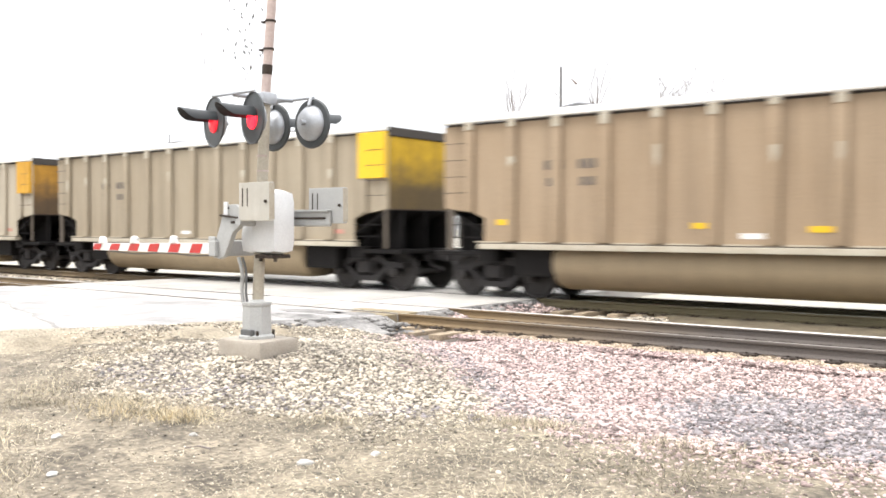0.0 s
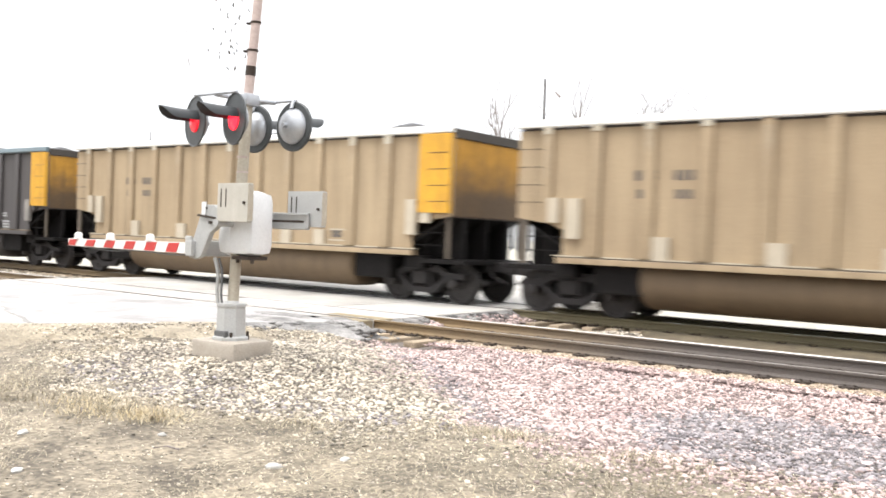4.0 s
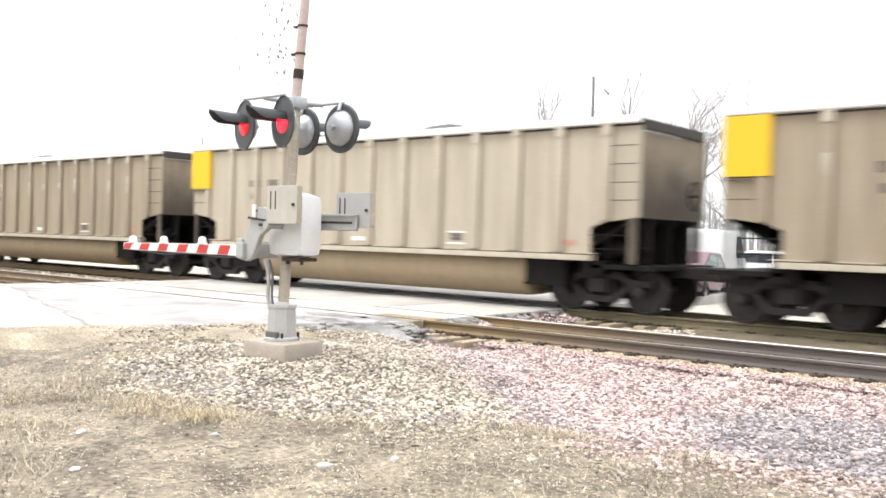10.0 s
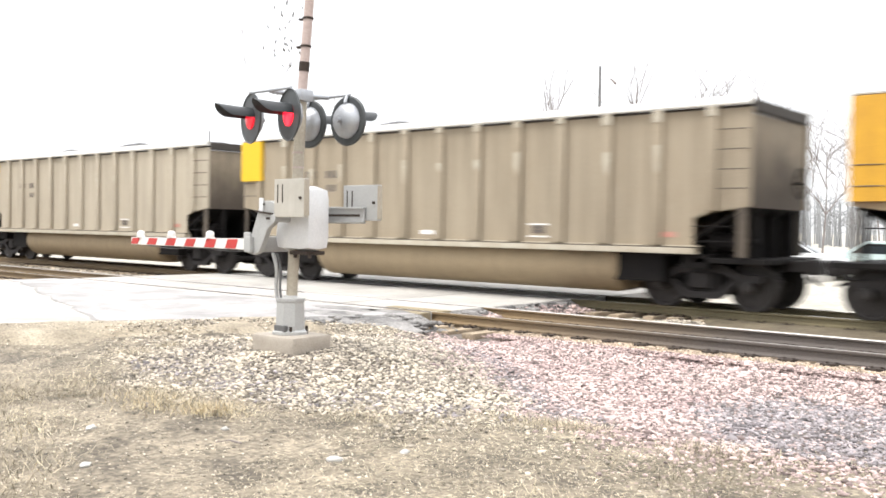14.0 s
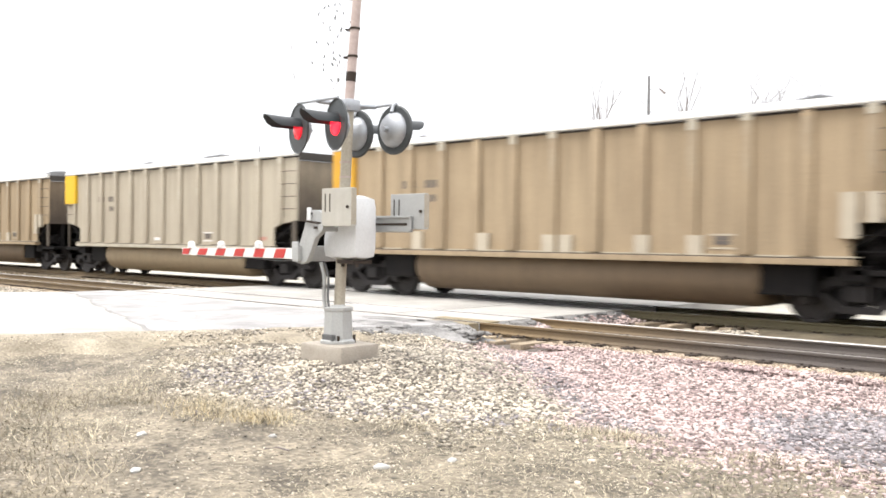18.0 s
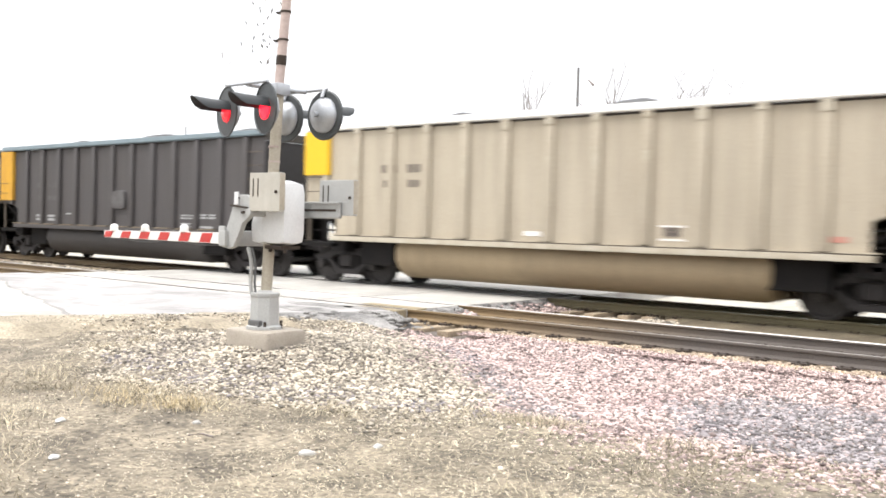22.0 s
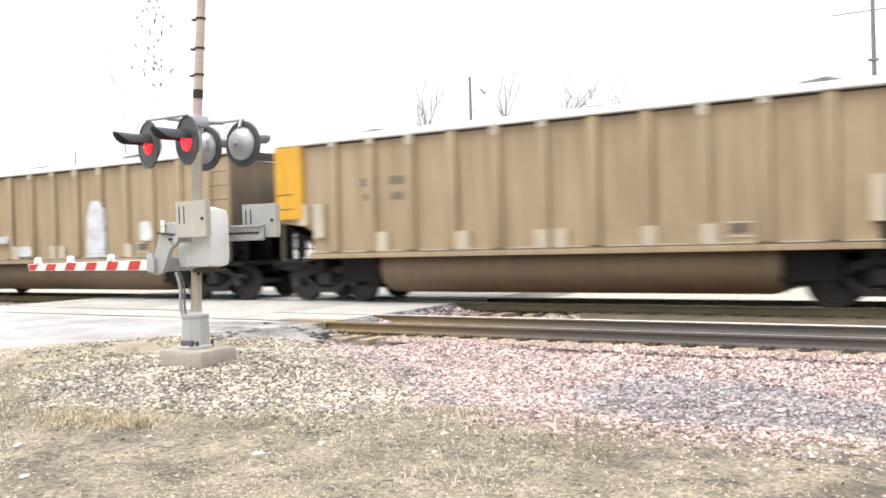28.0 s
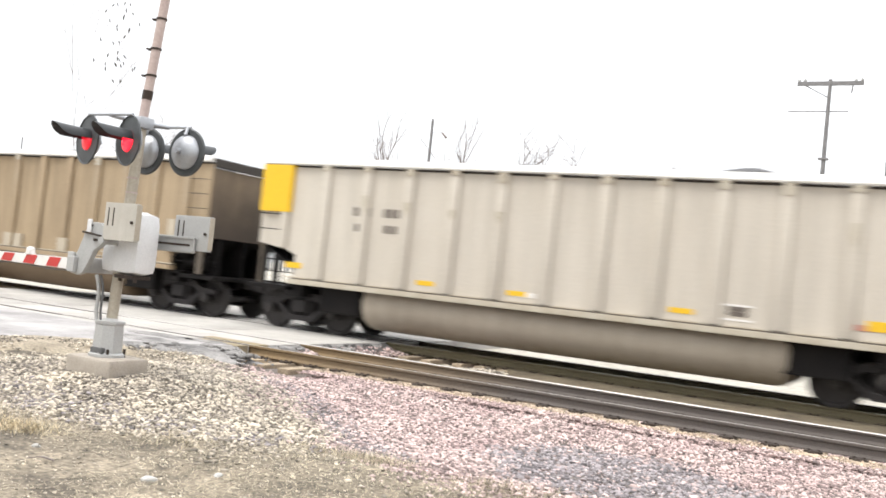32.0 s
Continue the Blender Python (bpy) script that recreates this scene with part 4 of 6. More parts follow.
        box(bm, min(xo, xo + d * 1.40), max(xo, xo + d * 1.40), -1.42, 1.42, 0.90, 0.995, 0.01)
        for y in (-0.9, 0.9):
            box(bm, min(xo + d * 0.35, xo + d * 0.45), max(xo + d * 0.35, xo + d * 0.45), y - 0.05, y + 0.05, 1.0, 1.9)
        part("end_platform", bm, M_BLACK, car, "grimy black end platform")
        bm = B()
        xc = -0.55 if e == 0 else BODY + 0.55
        box(bm, min(xc, xc + d * 0.5), max(xc, xc + d * 0.5), -0.10, 0.10, 0.74, 0.96, 0.03)
        xk = -0.80 if e == 0 else BODY + 0.80
        box(bm, min(xk, xk + d * 0.30), max(xk, xk + d * 0.30), -0.16 + 0.04 * e, 0.12 + 0.04 * e, 0.70, 0.99, 0.05)
        bent(bm, [(xo, 0.45, 0.85), (xo - d * 0.15, 0.40, 0.62), (xo - d * 0.40, 0.25, 0.50)], 0.028, 6)
        part("coupler", bm, M_TRUCK, car, "dark cast-steel knuckle coupler")
    # brake gear at the plain end, air tank at the other
    bm = B()
    lathe(bm, [(0.30, -0.02), (0.32, 0.0), (0.30, 0.02), (0.27, 0.0), (0.30, -0.02)], pose(BODY + 0.12, 0.75, 2.45, 0, 90), 18)
    for a in range(4):
        rod(bm, (BODY + 0.12, 0.75, 2.45), (BODY + 0.12, 0.75 + 0.29 * math.cos(a * 1.571), 2.45 + 0.29 * math.sin(a * 1.571)), 0.012, 0.012, 6)
    rod(bm, (BODY - 0.02, 0.75, 2.45), (BODY + 0.13, 0.75, 2.45), 0.03, 0.03, 8)
    part("brake_wheel", bm, M_BLACK, car)
    bm = B()
    rod(bm, (BODY - 0.95, -0.95, 1.30), (BODY - 0.25, -0.95, 1.30), 0.20, 0.20, 14)
    rod(bm, (BODY - 0.25, -0.95, 1.30), (BODY - 0.05, -0.95, 1.30), 0.06, 0.06, 8)
    part("brake_cylinder", bm, M_BLACK, car)
    # underframe
    part("center_sill", box(B(), 0.0, BODY, -0.22, 0.22, 0.72, 0.98), M_BLACK, car)
    for x in (1.08, BODY - 1.08):
        part("bolster", box(B(), x - 0.25, x + 0.25, -1.42, 1.42, 0.78, 1.055, 0.02), M_BLACK, car)
    for x in (2.35, BODY - 2.25):
        part("cross_bearer", box(B(), x - 0.55, x + 0.52, -1.36, 1.36, 0.50, 1.055, 0.02), M_BLACK, car)
    # the two belly tubs, rounded along their lower edge
    for s in (-1, 1):
        prof = [(0.24, 1.055), (1.30, 1.055)]
        for k in range(14):
            a = math.pi / 180 * (36 - 126 * k / 13)
            prof.append((0.93 + 0.53 * math.cos(a), 0.77 + 0.53 * math.sin(a)))
        prof += [(0.34, 0.24), (0.24, 0.34)]
        bm = B()
        rings = []
        for x, k in ((2.96, 0.80), (2.98, 0.90), (3.05, 0.965), (3.18, 1.0), (BODY - 2.92, 1.0), (BODY - 2.78, 0.965), (BODY - 2.71, 0.90), (BODY - 2.69, 0.80)):
            rings.append([bm.verts.new((x, s * (0.85 + (u - 0.85) * k), 1.055 + (w - 1.055) * k)) for u, w in prof])
        for a, b in zip(rings, rings[1:]):
            for i in range(len(prof)):
                j = (i + 1) % len(prof)
                bm.faces.new((a[i], a[j], b[j], b[i]))
        bm.faces.new(rings[0])
        bm.faces.new(rings[-1])
        bmesh.ops.recalc_face_normals(bm, faces=bm.faces[:])
        part("belly_tub", bm, M_TUBB if paint in BROWNS else M_TUBD if paint is M_DARK else M_TUBG if paint in (M_GREYP, M_SILVER) else M_TUBT, car, "rounded belly tub", smooth=True)
    # coal
    bm = B()
    nx, ny = 60, 14
    grid = []
    for j in range(ny + 1):
        row = []
        for i in range(nx + 1):
            x, y = 0.14 + (BODY - 0.28) * i / nx, -1.44 + 2.88 * j / ny
            crown = math.cos((y / 1.44) * 1.4) * smooth_step(0.1, 2.2, x) * smooth_step(BODY - 0.1, BODY - 2.2, x)
            z = TOP - 0.14 + crown * (0.36 + 0.17 * math.sin(x * 1.25 + seed * 1.7) + 0.07 * math.sin(x * 2.9 + seed)) + 0.05 * noise.noise((x * 3, y * 3, seed))
            row.append(bm.verts.new((x, y, z)))
        grid.append(row)
    for j in range(ny):
        for i in range(nx):
            bm.faces.new((grid[j][i], grid[j][i + 1], grid[j + 1][i + 1], grid[j + 1][i]))
    part("coal_load", bm, M_COAL, car, "heaped coal load")
    truck(car, 1.08)
    truck(car, BODY - 1.08)
    return car


LETTERS = [(2.58, 2.70, 0.48, 0.19, 1, 3, 0), (3.36, 2.70, 0.44, 0.19, 1, 3, 0), (2.64, 2.36, 0.36, 0.17, 1, 2, 0), (3.40, 2.36, 0.38, 0.17, 1, 2, 0)]
LETTERS_W = [(2.42, 2.46, 0.62, 0.17, 1, 2, 1), (3.20, 2.46, 0.62, 0.17, 1, 2, 1), (2.42, 2.02, 0.62, 0.17, 1, 2, 1), (3.20, 2.02, 0.62, 0.17, 1, 2, 1), (2.42, 1.45, 0.62, 0.15, 1, 1, 1), (3.20, 1.45, 0.62, 0.15, 1, 1, 1), (4.38, 1.55, 0.6, 0.05, 1, 1, 1), (10.35, 1.50, 0.95, 0.06, 4, 1, 1), (11.55, 1.72, 0.6, 0.05, 2, 1, 1), (11.55, 1.45, 0.85, 0.06, 3, 1, 1)]
LETTERS_F = [(2.42, 2.46, 0.62, 0.17, 1, 2, 2), (3.20, 2.46, 0.62, 0.17, 1, 2, 2), (2.42, 2.02, 0.62, 0.17, 1, 2, 2), (3.20, 2.02, 0.62, 0.17, 1, 2, 2), (2.42, 1.45, 0.62, 0.08, 2, 1, 1), (3.20, 1.45, 0.62, 0.08, 2, 1, 1), (4.38, 1.55, 0.5, 0.05, 1, 1, 1), (10.85, 1.57, 0.6, 0.05, 2, 3, 1), (10.85, 1.33, 0.6, 0.05, 2, 1, 1), (11.76, 1.59, 0.8, 0.05, 2, 2, 1), (11.76, 1.24, 0.78, 0.06, 1, 1, 1)]
PATCHES = [(1.18, 1.55, 0.30, 0.80), (0.76, 1.86, 0.24, 0.50), (3.02, 1.19, 0.31, 0.45), (5.12, 1.19, 0.34, 0.41), (7.0, 1.19, 0.32, 0.38), (7.45, 1.19, 0.31, 0.38), (9.28, 1.19, 0.33, 0.38), (10.43, 1.19, 0.32, 0.38), (13.28, 1.52, 0.28, 0.79), (13.69, 1.79, 0.26, 0.52)]
DARK_PATCHES = [(1.27, 1.31, 0.38, 0.95), (3.26, 1.19, 0.32, 0.33), (5.3, 1.19, 0.37, 0.41), (9.28, 1.19, 0.33, 0.35), (13.28, 1.52, 0.28, 0.7)]
DOTS = [(1.45, 1.55, 0.42, 0.13), (4.8, 1.42, 0.42, 0.09), (7.0, 1.42, 0.42, 0.09), (10.6, 1.42, 0.42, 0.09), (BODY - 1.75, 1.52, 0.46, 0.15)]

CAR_TAN = coal_car("dusty tan coal gondola with yellow end panel, loaded", M_TAN, M_CHORD, M_YELLOW, False, LETTERS, seed=1)
CAR_PALE = coal_car("pale grey-tan coal gondola with yellow end panel, loaded", M_PALE, M_CHORD, M_YELLOW, False, LETTERS, seed=2)
CAR_BROWN = coal_car("dirty brown coal gondola with orange end panel and primer patches", M_BROWN, M_CHORD, M_ORANGE, True, LETTERS, PATCHES, seed=3)
CAR_BOXED = coal_car("dirty brown coal gondola with dark stencil boards and patches", M_DBROWN, M_CHORD, M_ORANGE, True, LETTERS, PATCHES, boxed=True, turned=True, seed=4)
CAR_GRAFF = coal_car("brown coal gondola with white graffiti blots and orange end panel", M_BROWN, M_CHORD, M_ORANGE, True, LETTERS, [q for q in PATCHES if q[0] != 9.28], (), [(8.79, 1.21, 0.83, 1.62), (11.10, 1.62, 0.52, 0.56), (4.28, 1.68, 0.70, 0.24), (5.42, 1.26, 0.72, 0.34)], seed=5)
CAR_DARK = coal_car("black coal gondola with blue-green rim and orange end panel", M_DARK, M_TEAL, M_ORANGE, True, LETTERS_W, DARK_PATCHES, seed=6)
CAR_PLAIN = coal_car("brown coal gondola with orange end panel and a white smear", M_BROWN, M_CHORD, M_ORANGE, True, LETTERS, (), (), [(5.2, 1.36, 0.75, 0.15), (6.15, 1.34, 0.9, 0.22)], seed=9)
CAR_DARKER = coal_car("black coal gondola with faint stencils and orange end panel", M_DARK, M_TEAL, M_ORANGE, True, LETTERS_F, (), (), [(7.3, 1.75, 0.75, 0.62)], seed=10)
CAR_SILVER = coal_car("silver coal gondola with yellow end panels and reflectors", M_SILVER, M_CHORD, M_YELLOW, False, LETTERS, (), DOTS, both=True, seed=7)
CAR_WARM = coal_car("warm tan coal gondola with orange reflectors along its sill", M_WARM, M_CHORD, M_YELLOW, False, LETTERS, (), [(1.4, 1.57, 0.48, 0.12), (5.75, 1.50, 0.42, 0.11), (7.82, 1.44, 0.42, 0.11), (12.5, 1.5, 0.46, 0.12)], turned=True, seed=11)
CAR_REFL = coal_car("chalky grey coal gondola with yellow reflectors along its sill", M_GREYP, M_CHORD, M_YELLOW, False, LETTERS, (), [(0.85, 1.42, 0.44, 0.13), (4.35, 1.34, 0.42, 0.10), (6.45, 1.33, 0.42, 0.10), (9.7, 1.34, 0.44, 0.10), (12.98, 1.38, 0.48, 0.17)], seed=8)

CAR_TAN_TURNED = coal_car("dusty tan coal gondola with yellow end dark at its foot, loaded", M_TAN, M_CHORD, M_YELLOW, False, LETTERS, turned=True, seed=12)
CAR_PALE_TURNED = coal_car("pale grey-tan coal gondola with orange end dark at its foot, loaded", M_PALE, M_CHORD, M_ORANGE, False, LETTERS, turned=True, seed=13)
CAR_BROWN_TURNED = coal_car("dirty brown coal gondola with orange end dark below and patches", M_BROWN, M_CHORD, M_ORANGE, True, LETTERS, PATCHES, turned=True, seed=14)
CAR_DARK_TURNED = coal_car("black coal gondola with white stencils and orange end", M_DARK, M_TEAL, M_ORANGE, True, LETTERS_W, DARK_PATCHES, turned=True, seed=15)
CAR_CREAM = coal_car("bleached cream coal gondola with yellow end panel, loaded", M_CREAM, M_CHORD, M_YELLOW, False, LETTERS, seed=16)

# order of the train from its head; the first seven run with the painted end behind
TURNED = 7
ORDER = "A t p X b b d S B T T P T H B T P B D B P B B P E P T T R B G L P R B".split()
KIND = {"T": CAR_TAN, "P": CAR_PALE, "B": CAR_BROWN, "X": CAR_BOXED, "G": CAR_GRAFF, "D": CAR_DARK, "S": CAR_SILVER, "R": CAR_REFL, "A": CAR_WARM, "H": CAR_PLAIN, "E": CAR_DARKER, "L": CAR_CREAM,
        "t": CAR_TAN_TURNED, "p": CAR_PALE_TURNED, "b": CAR_BROWN_TURNED, "d": CAR_DARK_TURNED}

# ---------------------------------------------------------------- crossing signal with its gate
MX, MY = -8.70, 7.40


def crossing_signal():
    sig = empty("crossing_signal", pose(MX, MY, 0.17), "grey crossing signal with red flashers and a lowered gate", "crossing signal")
    ox, oy, oz = MX, MY, 0.17

    def at(x, y, z):
        return (x - ox, y - oy, z - oz)

    # mast in two tones, leaned to fit the camera's view
    bm = B()
    rod(bm, at(MX - 0.045, MY - 0.03, 0.19), at(MX + 0.035, MY + 0.04, 2.95), 0.064, 0.064, 16)
    part("mast", bm, M_MAST, sig, "grimy cream steel mast", True)
    bm = B()
    rod(bm, at(MX + 0.035, MY + 0.04, 2.95), at(MX + 0.145, MY + 0.165, 5.4), 0.056, 0.052, 16)
    part("upper_mast", bm, M_MASTP, sig, "pinkish weathered upper mast", True)
    part("mast_band", rod(B(), at(MX + 0.0485, MY + 0.055, 3.25), at(MX + 0.0535, MY + 0.061, 3.36), 0.060, 0.060, 16), M_IRON, sig, "dark band round the mast", True)
    for i, z in enumerate((3.54, 3.86, 4.22, 4.6)):
        bm = B()
        x, y = MX + 0.035 + 0.11 * (z - 2.95) / 2.45, MY + 0.04 + 0.125 * (z - 2.95) / 2.45
        lathe(bm, [(0.055, -0.012), (0.064, -0.012), (0.064, 0.012), (0.055, 0.012)], pose(*at(x, y, z)), 14)
        box(bm, *[v for a, b in zip(at(x - 0.125, y - 0.02, z - 0.012), at(x - 0.05, y + 0.02, z + 0.012)) for v in (a, b)])
        rod(bm, at(x - 0.105, y - 0.045, z), at(x - 0.105, y + 0.045, z), 0.012, 0.012, 6)
        part("mast_clamp", bm, M_IRON, sig, "rusty bolted clamp")
    for z in (2.15, 2.32):
        part("mast_ring", lathe(B(), [(0.064, -0.01), (0.069, -0.01), (0.069, 0.01), (0.064, 0.01)], pose(*at(MX + 0.012, MY + 0.02, z)), 14), M_MASTP, sig)
    # cast base, flared, bolted down
    bm = B()
    prof = [(0.20, 0.0), (0.20, 0.03), (0.165, 0.05), (0.155, 0.36), (0.165, 0.38), (0.165, 0.41), (0.09, 0.42), (0.07, 0.44)]
    rings = []
    for r, z in prof:
        k = 8
        rings.append([bm.verts.new((r * 1.06 * math.cos(math.pi / 4 * i + 0.39) - 0.035, r * 1.06 * math.sin(math.pi / 4 * i + 0.39) - 0.03, z + 0.008)) for i in range(k)])
    for a, b in zip(rings, rings[1:]):
        for i in range(8):
            bm.faces.new((a[i], a[(i + 1) % 8], b[(i + 1) % 8], b[i]))
    bm.faces.new(rings[-1])
    bmesh.ops.recalc_face_normals(bm, faces=bm.faces[:])
    base = part("mast_base", bm, M_GALV, sig, "grey cast junction base")
    base.location.z = 0.06
    part("base_opening", box(B(), -0.12, 0.07, -0.205, -0.14, 0.025, 0.115, 0.015), M_RUBBER, base, "dark broken opening")
    for a in range(4):
        x, y = 0.17 * math.cos(a * 1.571 + 0.785), 0.17 * math.sin(a * 1.571 + 0.785)
        part("anchor_bolt", rod(B(), (x - 0.02, y - 0.02, 0.0), (x - 0.02, y - 0.02, 0.10), 0.016, 0.016, 6), M_IRON, base)
    # cables from the gate mechanism into the base
    for k, (dx, r) in enumerate(((0.0, 0.022), (0.07, 0.014))):
        pts = []
        for i in range(9):
            u = i / 8
            pts.append(at(MX - 0.20 + dx + 0.10 * u + 0.03 * math.sin(u * 6), MY - 0.16 + 0.02 * u, 1.16 - 0.58 * u))
        part("cable", bent(B(), pts, r, 8), M_GALV if k == 0 else M_RUBBER, sig, "", True)
    # junction box and cross arms
    part("junction_box", box(B(), *[v for a, b in zip(at(MX - 0.08, MY - 0.08, 2.90), at(MX + 0.15, MY + 0.13, 3.04)) for v in (a, b)], 0.03), M_BACK, sig, "pale cast junction box", True)
    for y, xa, xb in ((7.0, -9.02, -8.36), (7.76, -8.88, -8.23)):
        bm = B()
        s = 1 if y > MY else -1
        rod(bm, at(MX, MY, 2.98), at((xa + xb) / 2, y, 2.98), 0.028, 0.028, 10)
        rod(bm, at(xa - 0.03, y + 0.0, 2.985), at(xb + 0.03, y, 2.985), 0.017, 0.017, 8)
        part("cross_arm", bm, M_BACK, sig, "thin grey lamp arm", True)
        for x, lit in ((xa, 1), (xb, 2)):
            flasher(sig, at(x, y, 2.69), s, lit)
    # gate mechanism housing
    bm = B()
    box(bm, *[v for a, b in zip(at(-8.71, 7.22, 1.195), at(-8.275, 7.58, 1.93)) for v in (a, b)], 0.14)
    housing = part("mechanism_housing", bm, M_ALU, sig, "white rounded gate mechanism housing", True)
    part("housing_foot", box(B(), *[v for a, b in zip(at(-8.90, 7.24, 1.20), at(-8.56, 7.58, 1.56)) for v in (a, b)], 0.12), M_ALU, housing, "lower bulge of the housing", True)
    bm = B()
    box(bm, *[v for a, b in zip(at(-8.64, 7.26, 1.155), at(-8.35, 7.54, 1.198)) for v in (a, b)], 0.01)
    for x in (-8.58, -8.34):
        rod(bm, at(x, 7.30, 1.12), at(x, 7.30, 1.16), 0.022, 0.022, 6)
    part("housing_bracket", bm, M_IRON, housing, "rusty mounting bracket")
    # the two cast yokes that carry the gate arm
    outline = [(-9.14, 1.16), (-9.14, 1.36), (-9.06, 1.385), (-9.00, 1.52), (-8.945, 1.66), (-8.87, 1.76), (-8.72, 1.76), (-8.60, 1.70), (-8.55, 1.60), (-8.68, 1.50), (-8.78, 1.44), (-8.85, 1.30), (-8.93, 1.17), (-9.02, 1.14)]
    for y in (7.09, 7.73):
        bm = B()
        prism(bm, [(x - ox, z - oz) for x, z in outline], "y", y - oy - 0.035, y - oy + 0.035, 0, 0.012)
        yoke = part("yoke", bm, M_GALV, sig, "grey cast gate yoke")
        for x, z in ((-9.09, 1.33), (-9.09, 1.22), (-8.90, 1.70), (-8.84, 1.72), (-8.90, 1.64)):
            part("yoke_bolt", rod(B(), at(x, y - 0.05, z), at(x, y + 0.05, z), 0.013, 0.013, 6), M_IRON, yoke)
    part("stop_bracket", box(B(), *[v for a, b in zip(at(-8.91, 7.035, 1.64), at(-8.84, 7.054, 1.79)) for v in (a, b)], 0.008), M_ALU, sig, "small bolted stop bracket")
    part("adjuster_rod", rod(B(), at(-8.96, 7.03, 1.64), at(-8.66, 7.03, 1.61), 0.012, 0.012, 8), M_IRON, sig, "dark adjuster rod")
    # thin strip whose dark colour stands for shade on the yoke's lower flange
    part("yoke_flange", box(B(), *[v for a, b in zip(at(-8.78, 7.03, 1.545), at(-8.58, 7.054, 1.575)) for v in (a, b)], 0.004), M_IRON, sig, "lower flange coloured dark as its shade")
    part("arm_bracket", box(B(), *[v for a, b in zip(at(-9.17, 7.025, 1.20), at(-9.06, 7.054, 1.40)) for v in (a, b)], 0.012), M_GALV, sig, "bolted arm bracket")
    bm = B()
    rod(bm, at(-8.62, 7.0, 1.56), at(-8.62, 7.84, 1.56), 0.045, 0.045, 14)
    part("main_shaft", bm, M_GALV, sig, "", True)
    bm = B()
    box(bm, *[v for a, b in zip(at(-9.13, 7.0, 1.17), at(-9.02, 7.83, 1.35)) for v in (a, b)], 0.012)
    part("arm_clevis", bm, M_GALV, sig)
    # counterweights on their arms
    for y, x0, x1, z0, z1, xa in ((7.045, -8.61, -8.115, 1.575, 1.995, -8.60), (7.75, -8.24, -7.70, 1.55, 1.95, -8.62)):
        k0 = 0.065 if y < MY else -0.075
        bm = B()
        zl, xe = (1.585, x1 - 0.06) if y < MY else (1.515, x1 - 0.17)
        box(bm, *[v for a, b in zip(at(xa, y + k0, zl), at(xe, y + k0 + 0.03, zl + 0.19)) for v in (a, b)], 0.01)
        for z in (zl + 0.01, zl + 0.165):
            box(bm, *[v for a, b in zip(at(xa, y + k0 - 0.025, z), at(xe, y + k0 + 0.035, z + 0.018)) for v in (a, b)])
        warm = part("counterweight_arm", bm, M_GALV, sig, "slotted grey arm")
        part("arm_slot", box(B(), *[v for a, b in zip(at(xa + 0.16, y + k0 - 0.006, zl + 0.08), at(xe - 0.06, y + k0 - 0.001, zl + 0.105)) for v in (a, b)]), M_IRON, warm)
        bm = B()
        box(bm, *[v for a, b in zip(at(x0, y - 0.035, z0), at(x1, y + 0.035, z1)) for v in (a, b)], 0.006)
        w = part("counterweight", bm, M_WEIGHT if y < MY else M_GALV, sig, "flat steel counterweight plate")
        for k in (0.055, 0.135):
            part("weight_slot", box(B(), *[v for a, b in zip(at(x0 + k, y - 0.039, z1 - 0.26), at(x0 + k + 0.014, y - 0.034, z1 - 0.06)) for v in (a, b)]), M_IRON, w)
        # strip darker than the plate, laid over its side face
        part("weight_edge", box(B(), *[v for a, b in zip(at(x1 + 0.002, y - 0.036, z0 + 0.02), at(x1 + 0.009, y + 0.036, z1 - 0.01)) for v in (a, b)]), M_MAST, w, "thin darker edge strip")
        part("weight_bolt", rod(B(), at(x1 - 0.05, y - 0.055, (z0 + z1) / 2), at(x1 - 0.05, y - 0.03, (z0 + z1) / 2), 0.018, 0.018, 6), M_IRON, w)
    # gate arm with slanted stripes and three lamps
    a0, a1, yz = -9.13, -11.56, 7.05
    zt = lambda x: 1.325 - 0.012 * (a0 - x)
    zb = lambda x: 1.195 + 0.004 * (a0 - x)
    bm = B()
    prism(bm, [(a0 - ox, zb(a0) - oz), (a0 - ox, zt(a0) - oz), (a1 - ox, zt(a1) - oz), (a1 - ox, zb(a1) - oz)], "y", yz - oy - 0.02, yz - oy + 0.02, 0, 0.004)
    arm = part("gate_arm", bm, M_WSHEET, sig, "white gate arm with red stripes")
    n = 6
    for i in range(n):
        x = a0 - 0.17 - 0.415 * i
        w = 0.195
        if x - w < a1:
            w = x - a1 - 0.01
        sh = 0.055
        for s in (-1, 1):
            bm = B()
            prism(bm, [(x - ox - sh / 2, zb(x) + 0.008 - oz), (x + sh / 2 - ox, zt(x) - 0.008 - oz), (max(x - w + sh / 2, a1 + 0.004) - ox, zt(x - w) - 0.008 - oz), (max(x - w - sh / 2, a1 + 0.004) - ox, zb(x - w) + 0.008 - oz)],
                  "y", yz - oy + s * 0.0235 - 0.002, yz - oy + s * 0.0235 + 0.002)
            part("stripe", bm, M_RED, arm, "slanted red stripe")
    for x in (-9.85, -10.66, -11.36):
        bm = B()
        lathe(bm, [(0.0, 0.0), (0.05, 0.0), (0.05, 0.05), (0.044, 0.07), (0.025, 0.085), (0.0, 0.088)], pose(*at(x, yz, zt(x))), 12)
        box(bm, *[v for a, b in zip(at(x - 0.07, yz - 0.025, zt(x) - 0.004), at(x + 0.07, yz + 0.025, zt(x) + 0.015)) for v in (a, b)])
